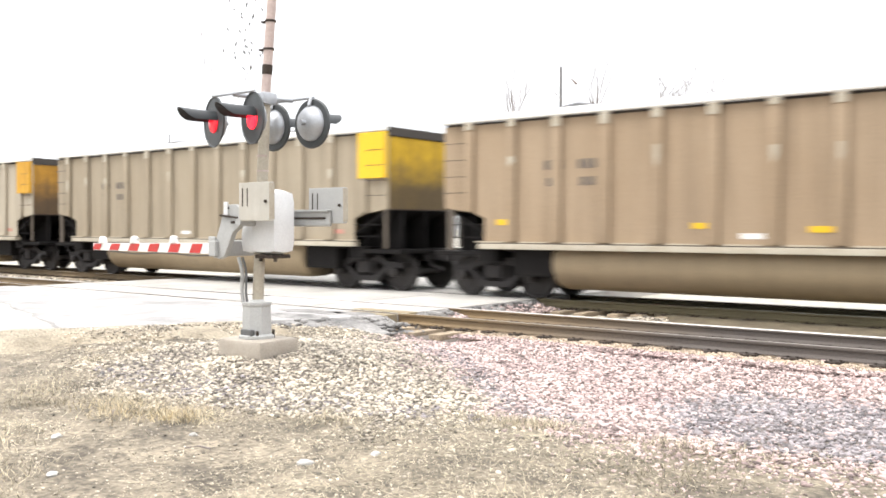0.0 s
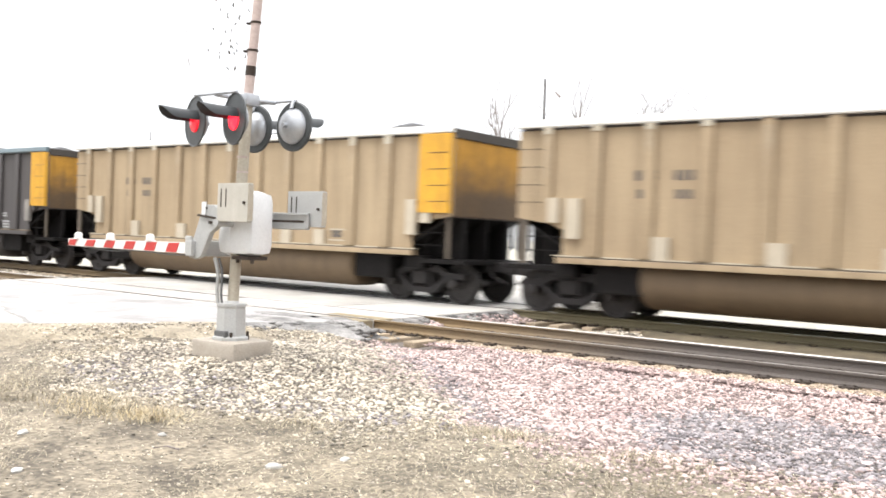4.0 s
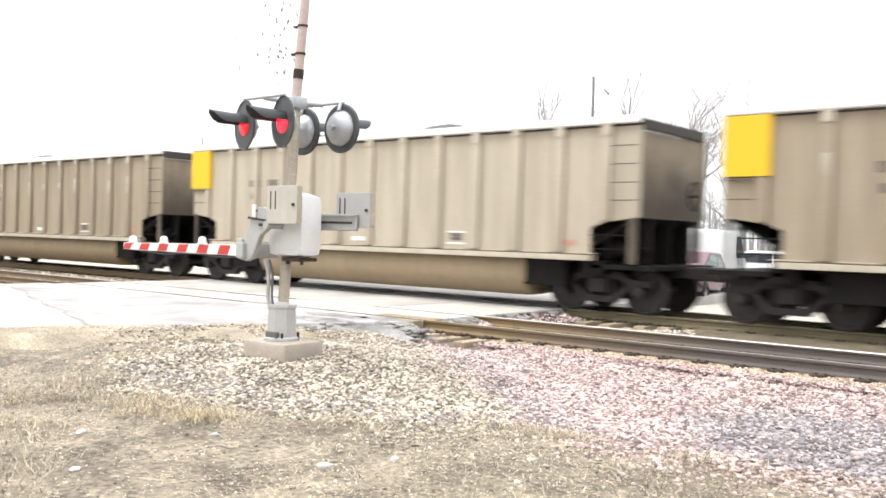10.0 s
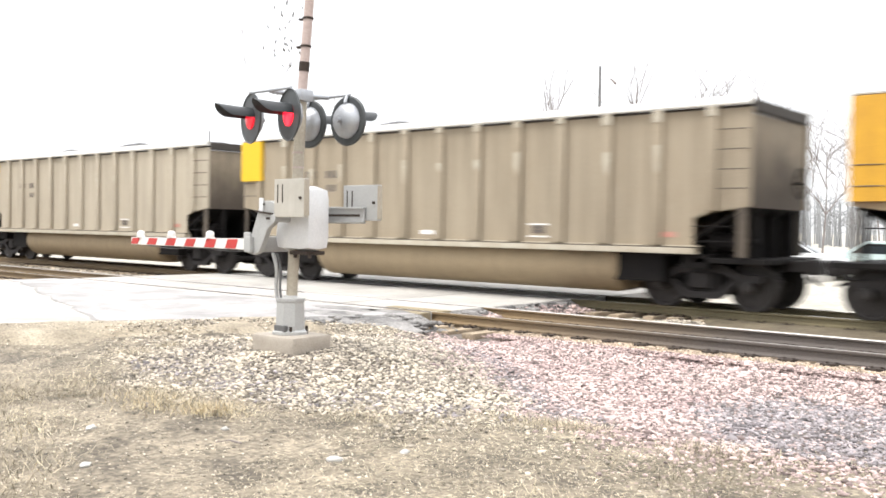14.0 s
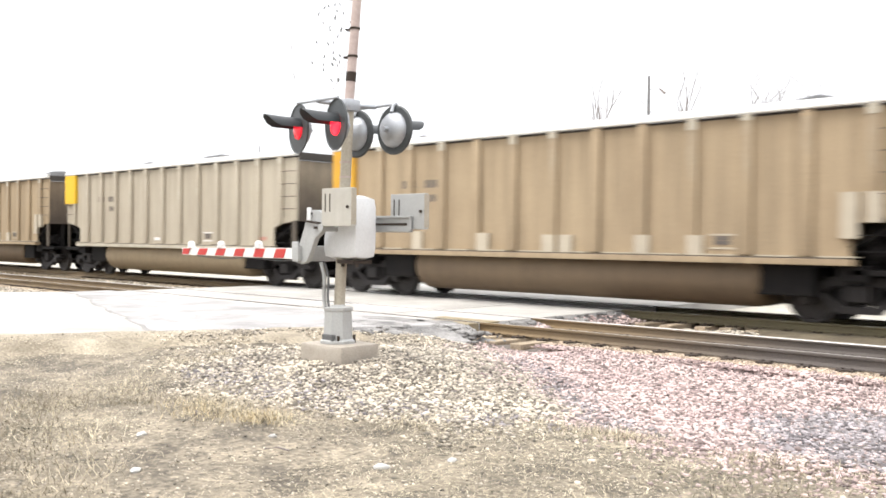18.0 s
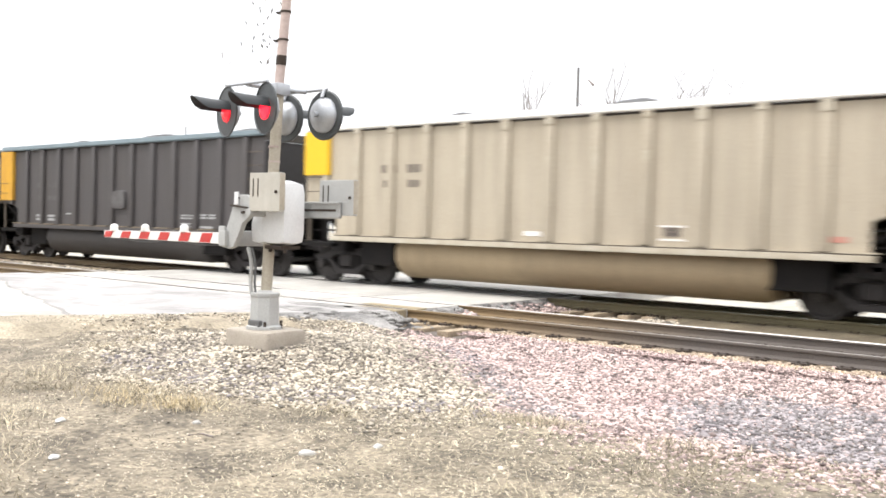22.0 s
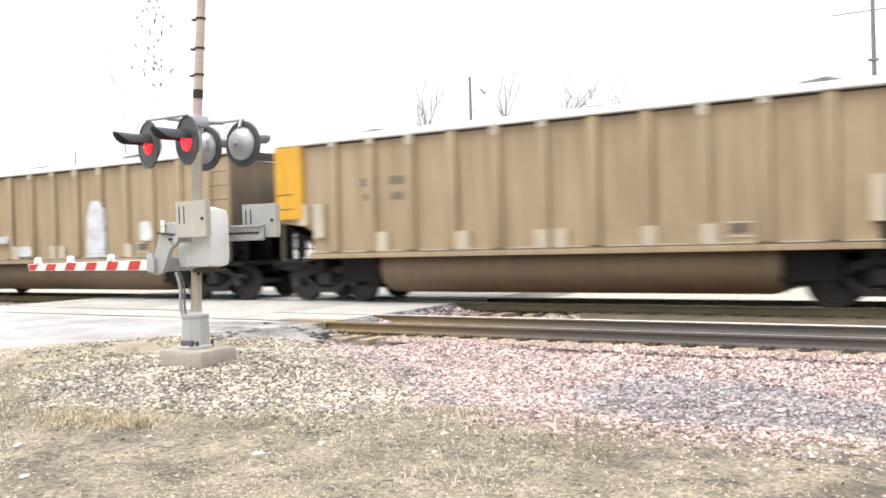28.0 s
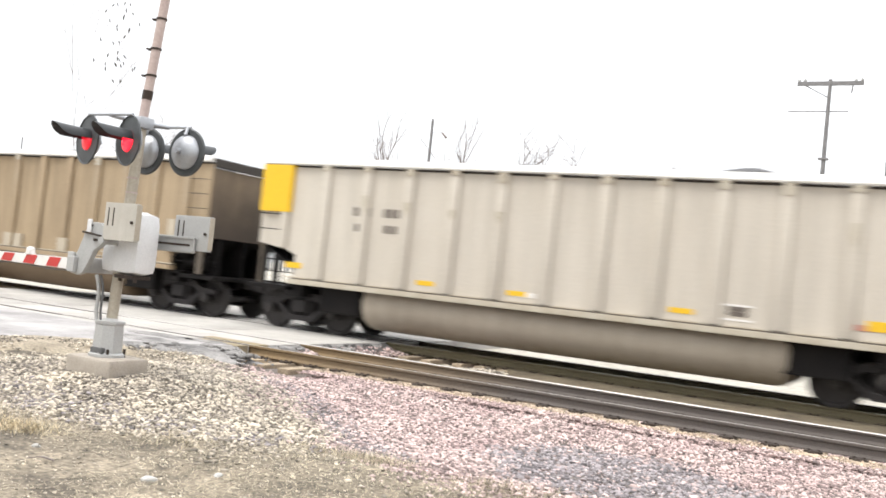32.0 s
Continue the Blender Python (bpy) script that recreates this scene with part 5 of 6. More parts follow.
        part("arm_light", bm, M_WSHEET, arm, "small white arm lamp")
    pts = [at(a0 - 0.02 - (a0 - a1 - 0.35) * i / 12, yz + 0.01, zb(a0) - 0.012 - 0.012 * math.sin(i * 0.9)) for i in range(13)]
    part("arm_wire", bent(B(), pts, 0.008, 6), M_RUBBER, arm)
    return sig


def flasher(sig, p, s, lit):
    """A lamp with its round backing and long hood; s: the side it faces along y."""
    m = Matrix.Translation(p) @ pose(0, 0, 0, 0, 0, -16 if s < 0 else 0) @ pose(0, 0, 0, -90 * s)
    # backing disc with a rolled rim and a domed case behind
    bm = B()
    lathe(bm, [(0.11, 0.004), (0.268, 0.0), (0.283, 0.012), (0.285, -0.004), (0.27, -0.016), (0.11, -0.012)], m, 32)
    lamp = part("flasher", bm, M_DISC, sig, "dark round flasher backing", True)
    part("case", lathe(B(), [(0.205, -0.014), (0.20, -0.04), (0.165, -0.085), (0.10, -0.115), (0.05, -0.123), (0.0, -0.125)], m, 28), M_BACK, lamp, "domed aluminium lamp case", True)
    lens = (M_LENS_ON if lit == 2 else M_LENS_DIM) if s < 0 else M_LENS_OFF
    part("lens", lathe(B(), [(0.124, 0.006), (0.118, 0.02), (0.07, 0.042), (0.0, 0.05)], m, 24), lens, lamp, "red glass lens", True)
    # hood: the upper part of a tube, cut slanting
    bm = B()
    k = 15
    rows = []
    for length in (0.006, 0.1, 0.2, 0.3, 0.36, 0.42):
        ring = []
        for i in range(k):
            u = i / (k - 1)
            a = radians(4 + 172 * u)
            lim = 0.27 + 0.15 * math.sin(math.pi * u) ** 0.6
            r = 0.128
            ring.append((r * math.cos(a), r * math.sin(a), min(length, lim)))
        rows.append(ring)
    for r in (1.0, 0.955):
        vs = [[bm.verts.new(m @ Vector((x * r, (y + 0.06 * max(0.0, z - 0.18)) * r * (1 if s < 0 else -1), z))) for x, y, z in ring] for ring in rows]
        for a, b in zip(vs, vs[1:]):
            for i in range(k - 1):
                bm.faces.new((a[i], a[i + 1], b[i + 1], b[i]))
    bmesh.ops.remove_doubles(bm, verts=bm.verts[:], dist=0.0005)
    part("hood", bm, M_HOOD, lamp, "long black hood", True)
    # bracket up to the cross arm
    bm = B()
    rod(bm, (p[0], p[1] - s * 0.05, p[2] + 0.20), (p[0], p[1] - s * 0.02, p[2] + 0.29), 0.022, 0.022, 8)
    part("lamp_bracket", bm, M_BACK, lamp)
    part("case_boss", rod(B(), (p[0], p[1] - s * 0.115, p[2]), (p[0], p[1] - s * 0.18, p[2]), 0.03, 0.03, 8), M_BACK, lamp)


M_LENS_DIM = glow("glowing red lens", (0.80, 0.012, 0.03), 0.30)
crossing_signal()


def foundation():
    bm = B()
    box(bm, -0.345, 0.345, -0.30, 0.30, -0.24, 0.0, 0.035)
    bmesh.ops.subdivide_edges(bm, edges=bm.edges[:], cuts=2, use_grid_fill=True)
    for v in bm.verts:
        v.co += 0.008 * Vector(noise.noise_vector(v.co * 5))
    ob = link("concrete_foundation", bm, M_CONC, None, smooth=True)
    ob.matrix_basis = pose(MX - 0.02, MY - 0.02, 0.235, 0, 0, 3)
    tagged(ob, "weathered concrete footing under the crossing signal", "foundation")


foundation()

# ---------------------------------------------------------------- loose stone
ICO = None


def rock_mesh(name, spots, material, seed, flat=0.7):
    """Many loose stones as one mesh: spots are (x, y, z, radius)."""
    rs = np.random.RandomState(seed)
    bm = B()
    bmesh.ops.create_icosphere(bm, subdivisions=1, radius=1)
    base = np.array([v.co[:] for v in bm.verts])
    faces = np.array([[v.index for v in f.verts] for f in bm.faces])
    bm.free()
    shapes = []
    for k in range(24):
        d = base * (1 + rs.uniform(-0.28, 0.28, (len(base), 1))) * rs.uniform([0.8, 0.6, 0.28], [1.4, 1.1, 0.58])
        shapes.append(d)
    n = len(spots)
    pts = np.empty((n, len(base), 3))
    for i, (x, y, z, r) in enumerate(spots):
        a = rs.uniform(0, 2 * np.pi)
        b = rs.normal(0, 0.35)
        c, s_, cb, sb = np.cos(a), np.sin(a), np.cos(b), np.sin(b)
        d = shapes[i % 24] * r
        y1 = d[:, 1] * cb - d[:, 2] * sb
        z1 = d[:, 1] * sb + d[:, 2] * cb
        pts[i, :, 0] = x + d[:, 0] * c - y1 * s_
        pts[i, :, 1] = y + d[:, 0] * s_ + y1 * c
        pts[i, :, 2] = z + z1
    tri = (faces[None] + (np.arange(n) * len(base))[:, None, None]).reshape(-1, 3)
    me = bpy.data.meshes.new(name)
    me.vertices.add(n * len(base))
    me.vertices.foreach_set("co", pts.ravel())
    me.loops.add(len(tri) * 3)
    me.loops.foreach_set("vertex_index", tri.ravel().astype(np.int32))
    me.polygons.add(len(tri))
    me.polygons.foreach_set("loop_start", np.arange(0, len(tri) * 3, 3, dtype=np.int32))
    me.update(calc_edges=True)
    me.materials.append(material)
    return new(name, me)


def gravel():
    rnd = random.Random(21)
    kinds = {"pale": [], "pink": [], "grey": [], "tan": []}

    def kind(x, y):
        wob = 0.7 * noise.noise((x * 0.9, y * 0.9, 4.2)) + rnd.gauss(0, 0.35)
        grey = ((x + 3.2) / 1.25) ** 2 + ((y - 9.15) / 1.25) ** 2 + 0.9 * wob < 1
        grey = grey or (x > -3.2 and ((y - 8.6) / 0.9) ** 2 + 0.8 * wob < 1)
        # a bluish seam between the two kinds of stone
        seam = abs(x + 8.1 - (10.05 - y) * 1.28) if 7.6 < y < 10.3 else 9
        grey = grey or (seam < 0.55 and rnd.random() < 0.42 * (1 - seam / 0.55) + 0.1)
        edge = y - dirt_edge(x)
        if -10.2 < x < -5.0 and 0.1 < edge < 1.1 and rnd.random() < 0.32 * (1.1 - edge):
            return "grey"
        if grey and rnd.random() < 0.86:
            return "grey"
        if 12.08 + 0.12 * wob < y < 12.55:
            return "tan"
        if y > 15.9:
            return "pale"
        return "pink" if x > -4.8 - 1.27 * (y - 6.9) + 1.1 * wob or 14 < y < 15.9 else "pale"

    def spread(x0, x1, y0, y1, density, size, gate, level=None):
        for _ in range(int((x1 - x0) * (y1 - y0) * density)):
            x, y = rnd.uniform(x0, x1), rnd.uniform(y0, y1)
            if not gate(x, y):
                continue
            r = size * math.exp(rnd.gauss(0, 0.30))
            kinds[kind(x, y)].append((x, y, (surf(x, y) if level is None else level + rnd.gauss(0, 0.006)) + r * 0.2, r))

    def bed(x, y):
        e = dirt_edge(x) + 0.55 * noise.noise((x * 1.3, y * 1.3, 9)) + (abs(rnd.gauss(0, 0.42)) - 0.25 if x < -6 else rnd.gauss(0.2 - 0.08 * (x + 6), 0.55))
        if y < e or x < road_edge(y) + 0.15:
            return False
        if x < -9.4 and rnd.random() < min(0.75, 0.3 + 0.22 * (-9.4 - x)) + 0.4 * noise.noise((x * 1.4, y * 1.4, 2)):
            return False
        if (abs(x - MX + 0.02) < 0.37 and abs(y - MY) < 0.32):
            return False
        if y > 11.25 and x < -9.2:
            return rnd.random() < (0.15 if x < -10.6 else 0.35)
        return True

    spread(-13, 2.5, 5.0, 11.4, 1250, 0.0182, bed)
    spread(-11, 3.5, 11.4, 12.12, 1100, 0.020, lambda x, y: bed(x, y) and not (y > 11.72 and x < -9.25))
    # stones packed between the tie ends
    spread(-9.3, 4.0, 11.85, 12.52, 1900, 0.0135, lambda x, y: True, -0.193)
    spread(-9.3, 4.0, 11.7, 12.14, 900, 0.018, lambda x, y: True, -0.203)
    spread(-10.9, 4.0, 12.7, 14.0, 180, 0.028, lambda x, y: True)
    spread(-10.9, 4.0, 14.3, 17.0, 260, 0.030, lambda x, y: x < -8.0 or y < 17.0 - 2.3 * smooth_step(-8.4, -6.4, x))
    spread(-10.5, 4.0, 17.4, 18.6, 60, 0.03, lambda x, y: True)
    spread(-34, ROAD_A, 10.5, 17.0, 90, 0.035, lambda x, y: not 12.4 < y < 12.8)
    # strays over the dirt
    spread(-14, 1.5, 2.2, 8.5, 190, 0.0085, lambda x, y: y < dirt_edge(x) + 0.2 and x > road_edge(y) - 0.1)
    for key, material, label in (("pale", M_GRAV, "pale tan river gravel round the signal's footing"), ("pink", M_PINK, "pink crushed quartzite ballast beside the rails"), ("tan", M_FINES, "tan stone fines packed between the tie ends"), ("grey", M_GREY, "grey crushed stone spread over the ballast")):
        tagged(rock_mesh(key + "_gravel", kinds[key], material, len(key)), label, "gravel", kind="stuff")


gravel()


def rubble():
    """Chunks broken off the asphalt along the crossing's edge."""
    rnd = random.Random(31)
    spots, stones = [], []
    for _ in range(200):
        y = rnd.choice((rnd.uniform(10.3, 12.1), rnd.uniform(10.9, 12.1), rnd.uniform(12.76, 14.0), rnd.uniform(14.25, 17.0)))
        u = min(1.0, abs(rnd.gauss(0.35, 0.35)))
        x = (road_edge(y) + 0.05 + u * (1.0 if y < 12.2 else 0.45))
        z = (-0.01 - 0.19 * u) if y < 12.2 else -0.03 - 0.16 * u
        r = 0.05 * math.exp(rnd.gauss(0, 0.45))
        spots.append((x, y, z, r))
    for _ in range(900):
        y = rnd.choice((rnd.uniform(12.76, 14.0), rnd.uniform(14.25, 17.0)))
        u = rnd.random() ** 0.6
        stones.append((ROAD_B + 0.12 + 0.6 * u, y, -0.06 - 0.15 * u, 0.028 * math.exp(rnd.gauss(0, 0.3))))
    tagged(rock_mesh("asphalt_rubble", spots, M_PATCH, 6), "dark broken asphalt chunks along the crossing's edge", "rubble", kind="stuff")
    tagged(rock_mesh("spilled_ballast", stones, M_PINK, 7), "pink stones spilled against the crossing's edge", "gravel", kind="stuff")


rubble()


def dry_grass():
    rs = np.random.RandomState(8)
    verts, faces = [], []

    def blade(x, y, z, a, lean, length, width):
        dx, dy = math.cos(a), math.sin(a)
        px, py = -dy * width, dx * width
        pts = []
        for k, f in enumerate((0.0, 0.55, 1.0)):
            h = length * f * math.cos(lean) * (1 - 0.25 * f)
            o = length * f * math.sin(lean)
            pts.append((x + dx * o, y + dy * o, z + 0.004 + h))
        i = len(verts)
        verts.extend([(pts[0][0] - px, pts[0][1] - py, pts[0][2]), (pts[0][0] + px, pts[0][1] + py, pts[0][2]),
                      (pts[1][0] - px * 0.7, pts[1][1] - py * 0.7, pts[1][2]), (pts[1][0] + px * 0.7, pts[1][1] + py * 0.7, pts[1][2]), pts[2]])
        faces.extend([(i, i + 1, i + 3, i + 2), (i + 2, i + 3, i + 4)])

    # flattened mat
    for _ in range(210000):
        x, y = rs.uniform(-14.5, 2.0), rs.uniform(2.0, 8.4)
        if y > dirt_edge(x) + 0.1 + abs(rs.normal(0, 0.2 if x < -6 else 0.45)) or x < road_edge(y) + 0.25 + abs(rs.normal(0, 0.55)):
            continue
        cover = noise.noise((x * 0.55, y * 0.55, 12)) + 0.6 * noise.noise((x * 1.7, y * 1.7, 5))
        if cover - 0.3 * smooth_step(4.4, 3.0, y) * smooth_step(-5.5, -7.0, x) < rs.uniform(-0.55, 0.5):
            continue
        blade(x, y, surf(x, y), rs.uniform(0, 6.283), rs.uniform(1.25, 1.55), rs.uniform(0.022, 0.075), rs.uniform(0.0014, 0.0030))
    # tufts
    tufts = [(-7.9, 5.35, 0.55, 900), (-8.5, 5.45, 0.4, 450), (-7.2, 5.35, 0.3, 300), (-5.0, 7.1, 0.35, 420), (-3.6, 7.2, 0.5, 300), (-6.3, 6.1, 0.35, 250), (-10.8, 6.6, 0.3, 200), (-6.9, 3.4, 0.6, 420), (-9.5, 4.3, 0.6, 400), (-3.6, 5.2, 0.4, 220), (-10.9, 7.2, 0.22, 220), (-8.0, 3.9, 0.5, 300), (-9.6, 5.3, 0.4, 300), (-4.7, 7.25, 0.3, 350), (-5.5, 7.05, 0.25, 250)]
    for cx, cy, r, n in tufts:
        for _ in range(n):
            x, y = cx + rs.normal(0, r * 0.5), cy + rs.normal(0, r * 0.4)
            blade(x, y, gz(x, y), rs.uniform(0, 6.283), rs.uniform(0.4, 1.3), rs.uniform(0.05, 0.17), rs.uniform(0.0013, 0.0026))
    def lay(name, material, label):
        me = bpy.data.meshes.new(name)
        me.from_pydata(verts, [], faces)
        me.materials.append(material)
        tagged(new(name, me), label, "grass", kind="stuff")
        verts.clear()
        faces.clear()

    lay("dry_grass", M_STRAW, "flattened straw-coloured dead grass and tufts on dirt")
    for cx, cy, r, n in ((-7.35, 5.28, 0.34, 420), (-8.2, 5.2, 0.5, 200), (-7.8, 5.0, 0.4, 120)):
        for _ in range(n):
            x, y = cx + rs.normal(0, r * 0.5), cy + rs.normal(0, r * 0.35)
            blade(x, y, gz(x, y), rs.uniform(0, 6.283), rs.uniform(0.3, 1.15), rs.uniform(0.06, 0.18), rs.uniform(0.0014, 0.0028))
    lay("golden_grass", M_GOLD, "golden dry grass tuft at the gravel's edge")
    for cx, cy, r, n in ((-7.6, 3.0, 0.8, 1500), (-8.7, 3.6, 0.8, 1200), (-6.3, 2.8, 0.6, 900), (-9.6, 4.4, 0.7, 700), (-5.0, 7.2, 0.5, 500), (-3.4, 7.2, 0.6, 500), (-9.0, 5.0, 0.4, 350), (-3.2, 6.3, 0.7, 500)):
        for _ in range(n):
            x, y = cx + rs.normal(0, r * 0.5), cy + rs.normal(0, r * 0.4)
            blade(x, y, gz(x, y), rs.uniform(0, 6.283), rs.uniform(0.5, 1.45), rs.uniform(0.04, 0.14), rs.uniform(0.0016, 0.0034))
    lay("weathered_grass", M_OLDG, "grey-brown weathered grass clumps on the dirt")


dry_grass()


def litter():
    rnd = random.Random(3)
    for name, label, x, y, w, d, h in (("pale_rock", "chalky white stone lying in dry grass", -5.43, 4.98, 0.058, 0.034, 0.024), ("pale_rock", "chalky white stone lying in dry grass", -5.20, 5.48, 0.045, 0.028, 0.022),
                                      ("pale_rock", "chalky white stone lying in dry grass", -6.75, 5.0, 0.035, 0.025, 0.02), ("pale_rock", "chalky white stone lying in dry grass", -7.6, 4.3, 0.055, 0.035, 0.022), ("pale_rock", "chalky white stone half sunk in the dirt", -6.57, 3.70, 0.05, 0.034, 0.02)):
        bm = B()
        bmesh.ops.create_icosphere(bm, subdivisions=2, radius=1)
        for v in bm.verts:
            v.co = Vector((v.co.x * w, v.co.y * d, v.co.z * h)) * (1 + 0.45 * noise.noise(v.co * 1.3 + Vector((x, y, 0))))
        ob = link(name, bm, M_CHALK, None, smooth=True)
        ob.matrix_basis = pose(x, y, gz(x, y) + h * 0.45, 0, 0, rnd.uniform(0, 180))
        tagged(ob, label, "stone")
    for x, y, a, ln in ((-6.47, 4.72, 20, 0.22), (-4.0, 4.6, 70, 0.16), (-7.9, 5.0, 140, 0.14)):
        bm = bent(B(), [(0, 0, 0), (ln * 0.5, 0.012, 0.02), (ln, 0.0, 0.008)], 0.008, 6)
        ob = link("twig", bm, M_BARK)
        ob.matrix_basis = pose(x, y, gz(x, y) + 0.014, 0, 0, a)
        tagged(ob, "short broken brown twig on the dirt", "twig")


litter()

# ---------------------------------------------------------------- the far side
def pole(x, y, height, r, label, arm=0.0, low_arm=0.0, lean=0.0):
    p = empty("utility_pole", pose(x, y, -0.25), label, "utility pole")
    part("shaft", rod(B(), (0, 0, -0.5), (lean, 0, height), r, r * 0.62, 10), M_POLE, p, "", True)
    if arm:
        for z, x0, x1, h in ((height - 0.25, -arm, arm, 0.13), (height - 2.0, -low_arm, low_arm * 0.5, 0.025)):
            a = part("crossarm", box(B(), x0, x1, -0.07, 0.07, z - h, z + h, 0.02), M_POLE, p)
            for px in (x0 + 0.1, x0 + 0.45, x1 - 0.45, x1 - 0.1) if h > 0.1 else ():
                part("insulator", lathe(B(), [(0.05, 0.12), (0.10, 0.15), (0.08, 0.2), (0.10, 0.24), (0.05, 0.30), (0.0, 0.31)], pose(px, 0, z), 8), M_GALV, a)
        part("brace", rod(B(), (-arm * 0.75, 0.09, height - 0.35), (0, 0.09, height - 1.15), 0.035, 0.035, 6), M_POLE, p)
        part("hanger", rod(B(), (arm * 0.68, 0.0, height - 0.3), (arm * 0.66, 0.0, height - 0.85), 0.05, 0.04, 6), M_POLE, p)
        part("step_bracket", box(B(), -0.32, 0.26, -0.20, 0.20, height - 5.0, height - 4.88, 0.03), M_POLE, p, "small bracket on the shaft")
    return p


pole(-7.5, 59.5, 16.4, 0.17, "weathered wooden utility pole with a wide crossarm", 1.9, 2.3)
pole(-4.3, 69.8, 21.6, 0.17, "tall slender wooden pole beyond the tracks", lean=-0.45)
pole(1.3, 79.6, 19.6, 0.16, "distant tall bare wooden pole", lean=-0.3)
lamp_pole = pole(-30.8, 51.6, 12.2, 0.13, "short bare wooden pole with a lamp arm among trees")
part("lamp_arm", bent(B(), [(0, 0, 11.3), (0.5, 0.0, 11.35), (0.85, 0.0, 11.25)], 0.014, 6), M_POLE, lamp_pole, "thin lamp arm")
part("lamp_head", rod(B(), (0.78, 0, 11.32), (1.14, 0, 10.98), 0.05, 0.085, 8), M_BARK, lamp_pole, "small slanted lamp head", True)
pole(-65.8, 46.8, 9.6, 0.07, "far wooden pole behind the train")


def tree(x, y, height, seed, label, spread=0.55, stem=0.13, levels=4):
    """A leafless tree: tapered trunk, limbs and fine twigs."""
    rnd = random.Random(seed)
    t = empty("bare_tree", pose(x, y, -0.3), label, "tree")
    wood, twigs = B(), B()

    def grow(bm, p, d, length, r, level):
        steps = 3
        for k in range(steps):
            d2 = (d + Vector((rnd.gauss(0, 0.13), rnd.gauss(0, 0.13), rnd.gauss(0.03, 0.08)))).normalized()
            q = p + d2 * (length / steps)
            rod(bm if level < 2 else twigs, p, q, r * (1 - 0.22 * k), r * (1 - 0.22 * (k + 1)), 7 if level < 2 else 4)
            p, d = q, d2
            if level < levels and (k > 0 or level > 0):
                for _ in range(2 if level < 2 else rnd.choice((1, 2))):
                    side = Vector((rnd.gauss(0, 1), rnd.gauss(0, 1), rnd.uniform(-0.1, 0.7))).normalized()
                    grow(bm, p, (d * (1 - spread) + side * spread).normalized(), length * rnd.uniform(0.45, 0.7), r * 0.6, level + 1)

    grow(wood, Vector((0, 0, 0)), Vector((rnd.gauss(0, 0.05), rnd.gauss(0, 0.05), 1)), height * 0.72, stem, 0)
    part("trunk", wood, M_BARK, t, "", True)
    part("crown", twigs, M_BARK, t, "leafless twigs")
    return t


def seed_pods(x, y, z, r, n, seed):
    """Hanging pods on the ends of fine twigs."""
    rnd = random.Random(seed)
    bm = B()
    for _ in range(n):
        p = Vector((x + rnd.gauss(0, r), y + rnd.gauss(0, r), z + rnd.uniform(-2.4, 2.6)))
        lathe(bm, [(0.0, -0.13), (0.03, -0.07), (0.034, 0.0), (0.02, 0.07), (0.0, 0.11)], Matrix.Translation(p) @ pose(0, 0, 0, rnd.uniform(-30, 30), rnd.uniform(-30, 30)), 5)
    return bm


for x, y, h, seed, lab in ((-32.75, 50.4, 8.6, 1, "bare slender tree beyond the tracks"), (-28.0, 53.4, 8.2, 2, "bare forked tree beside a pole"), (-27.2, 54.6, 8.7, 3, "bare spreading tree with fine twigs"), (-25.6, 55.5, 8.5, 4, "bare wide-crowned tree beyond the tracks"),
                            (-34.9, 29.5, 13.5, 5, "tall bare tree with hanging seed pods"), (-17.5, 66, 9.5, 6, "low bare tree with pale bark"), (-19.6, 52.0, 6.0, 9, "low bare tree with many fine twigs"), (-21.8, 54.0, 6.4, 10, "low bare tree with many fine twigs"), (-16.6, 51.0, 5.8, 11, "low bare tree with many fine twigs"), (-13.0, 62, 7.5, 7, "small bare tree behind parked cars"), (-58, 50, 9.0, 8, "far bare tree behind the train")):
    made = tree(x, y, h, seed, lab, stem=0.02 if seed == 5 else 0.085 if seed < 5 else 0.06, spread=0.28 if seed in (1, 2) else 0.45 if seed in (3, 4) else 0.5, levels=3 if seed in (1, 2) else 4)
    if seed == 5:
        tagged(part("seed_pod", seed_pods(-0.75, 0, 11.9, 0.5, 48, 4), M_POD, made), "dark hanging seed pods", kind="stuff")


def far_woods():
    """A belt of leafless woodland, its haze put into the bark colour."""
    rnd = random.Random(77)
    bm = B()
    for _ in range(1500):
        x = rnd.uniform(-190, 140)
        y = 105 + rnd.uniform(0, 40) + 0.08 * abs(x)
        h = rnd.uniform(3.5, 7.5) * (1 + 0.35 * math.sin(x * 0.07))
        rod(bm, (x, y, -0.3), (x + rnd.gauss(0, 0.3), y, h), rnd.uniform(0.10, 0.2), 0.03, 4)
        for _ in range(7):
            z = h * rnd.uniform(0.35, 0.95)
            rod(bm, (x, y, z), (x + rnd.gauss(0, 1.3), y + rnd.gauss(0, 0.8), z + rnd.uniform(0.3, 1.6)), 0.06, 0.015, 3)
    tagged(link("far_woods", bm, M_HAZE), "hazy grey belt of distant leafless woodland", "woods", kind="stuff")


# bark made paler to stand for the haze of distance
M_HAZE = mat("grey bark with haze in its colour", (0.30, 0.305, 0.31), 0.95, 0, 0.15, 0.05, 0.05, 5, 0.0)
far_woods()


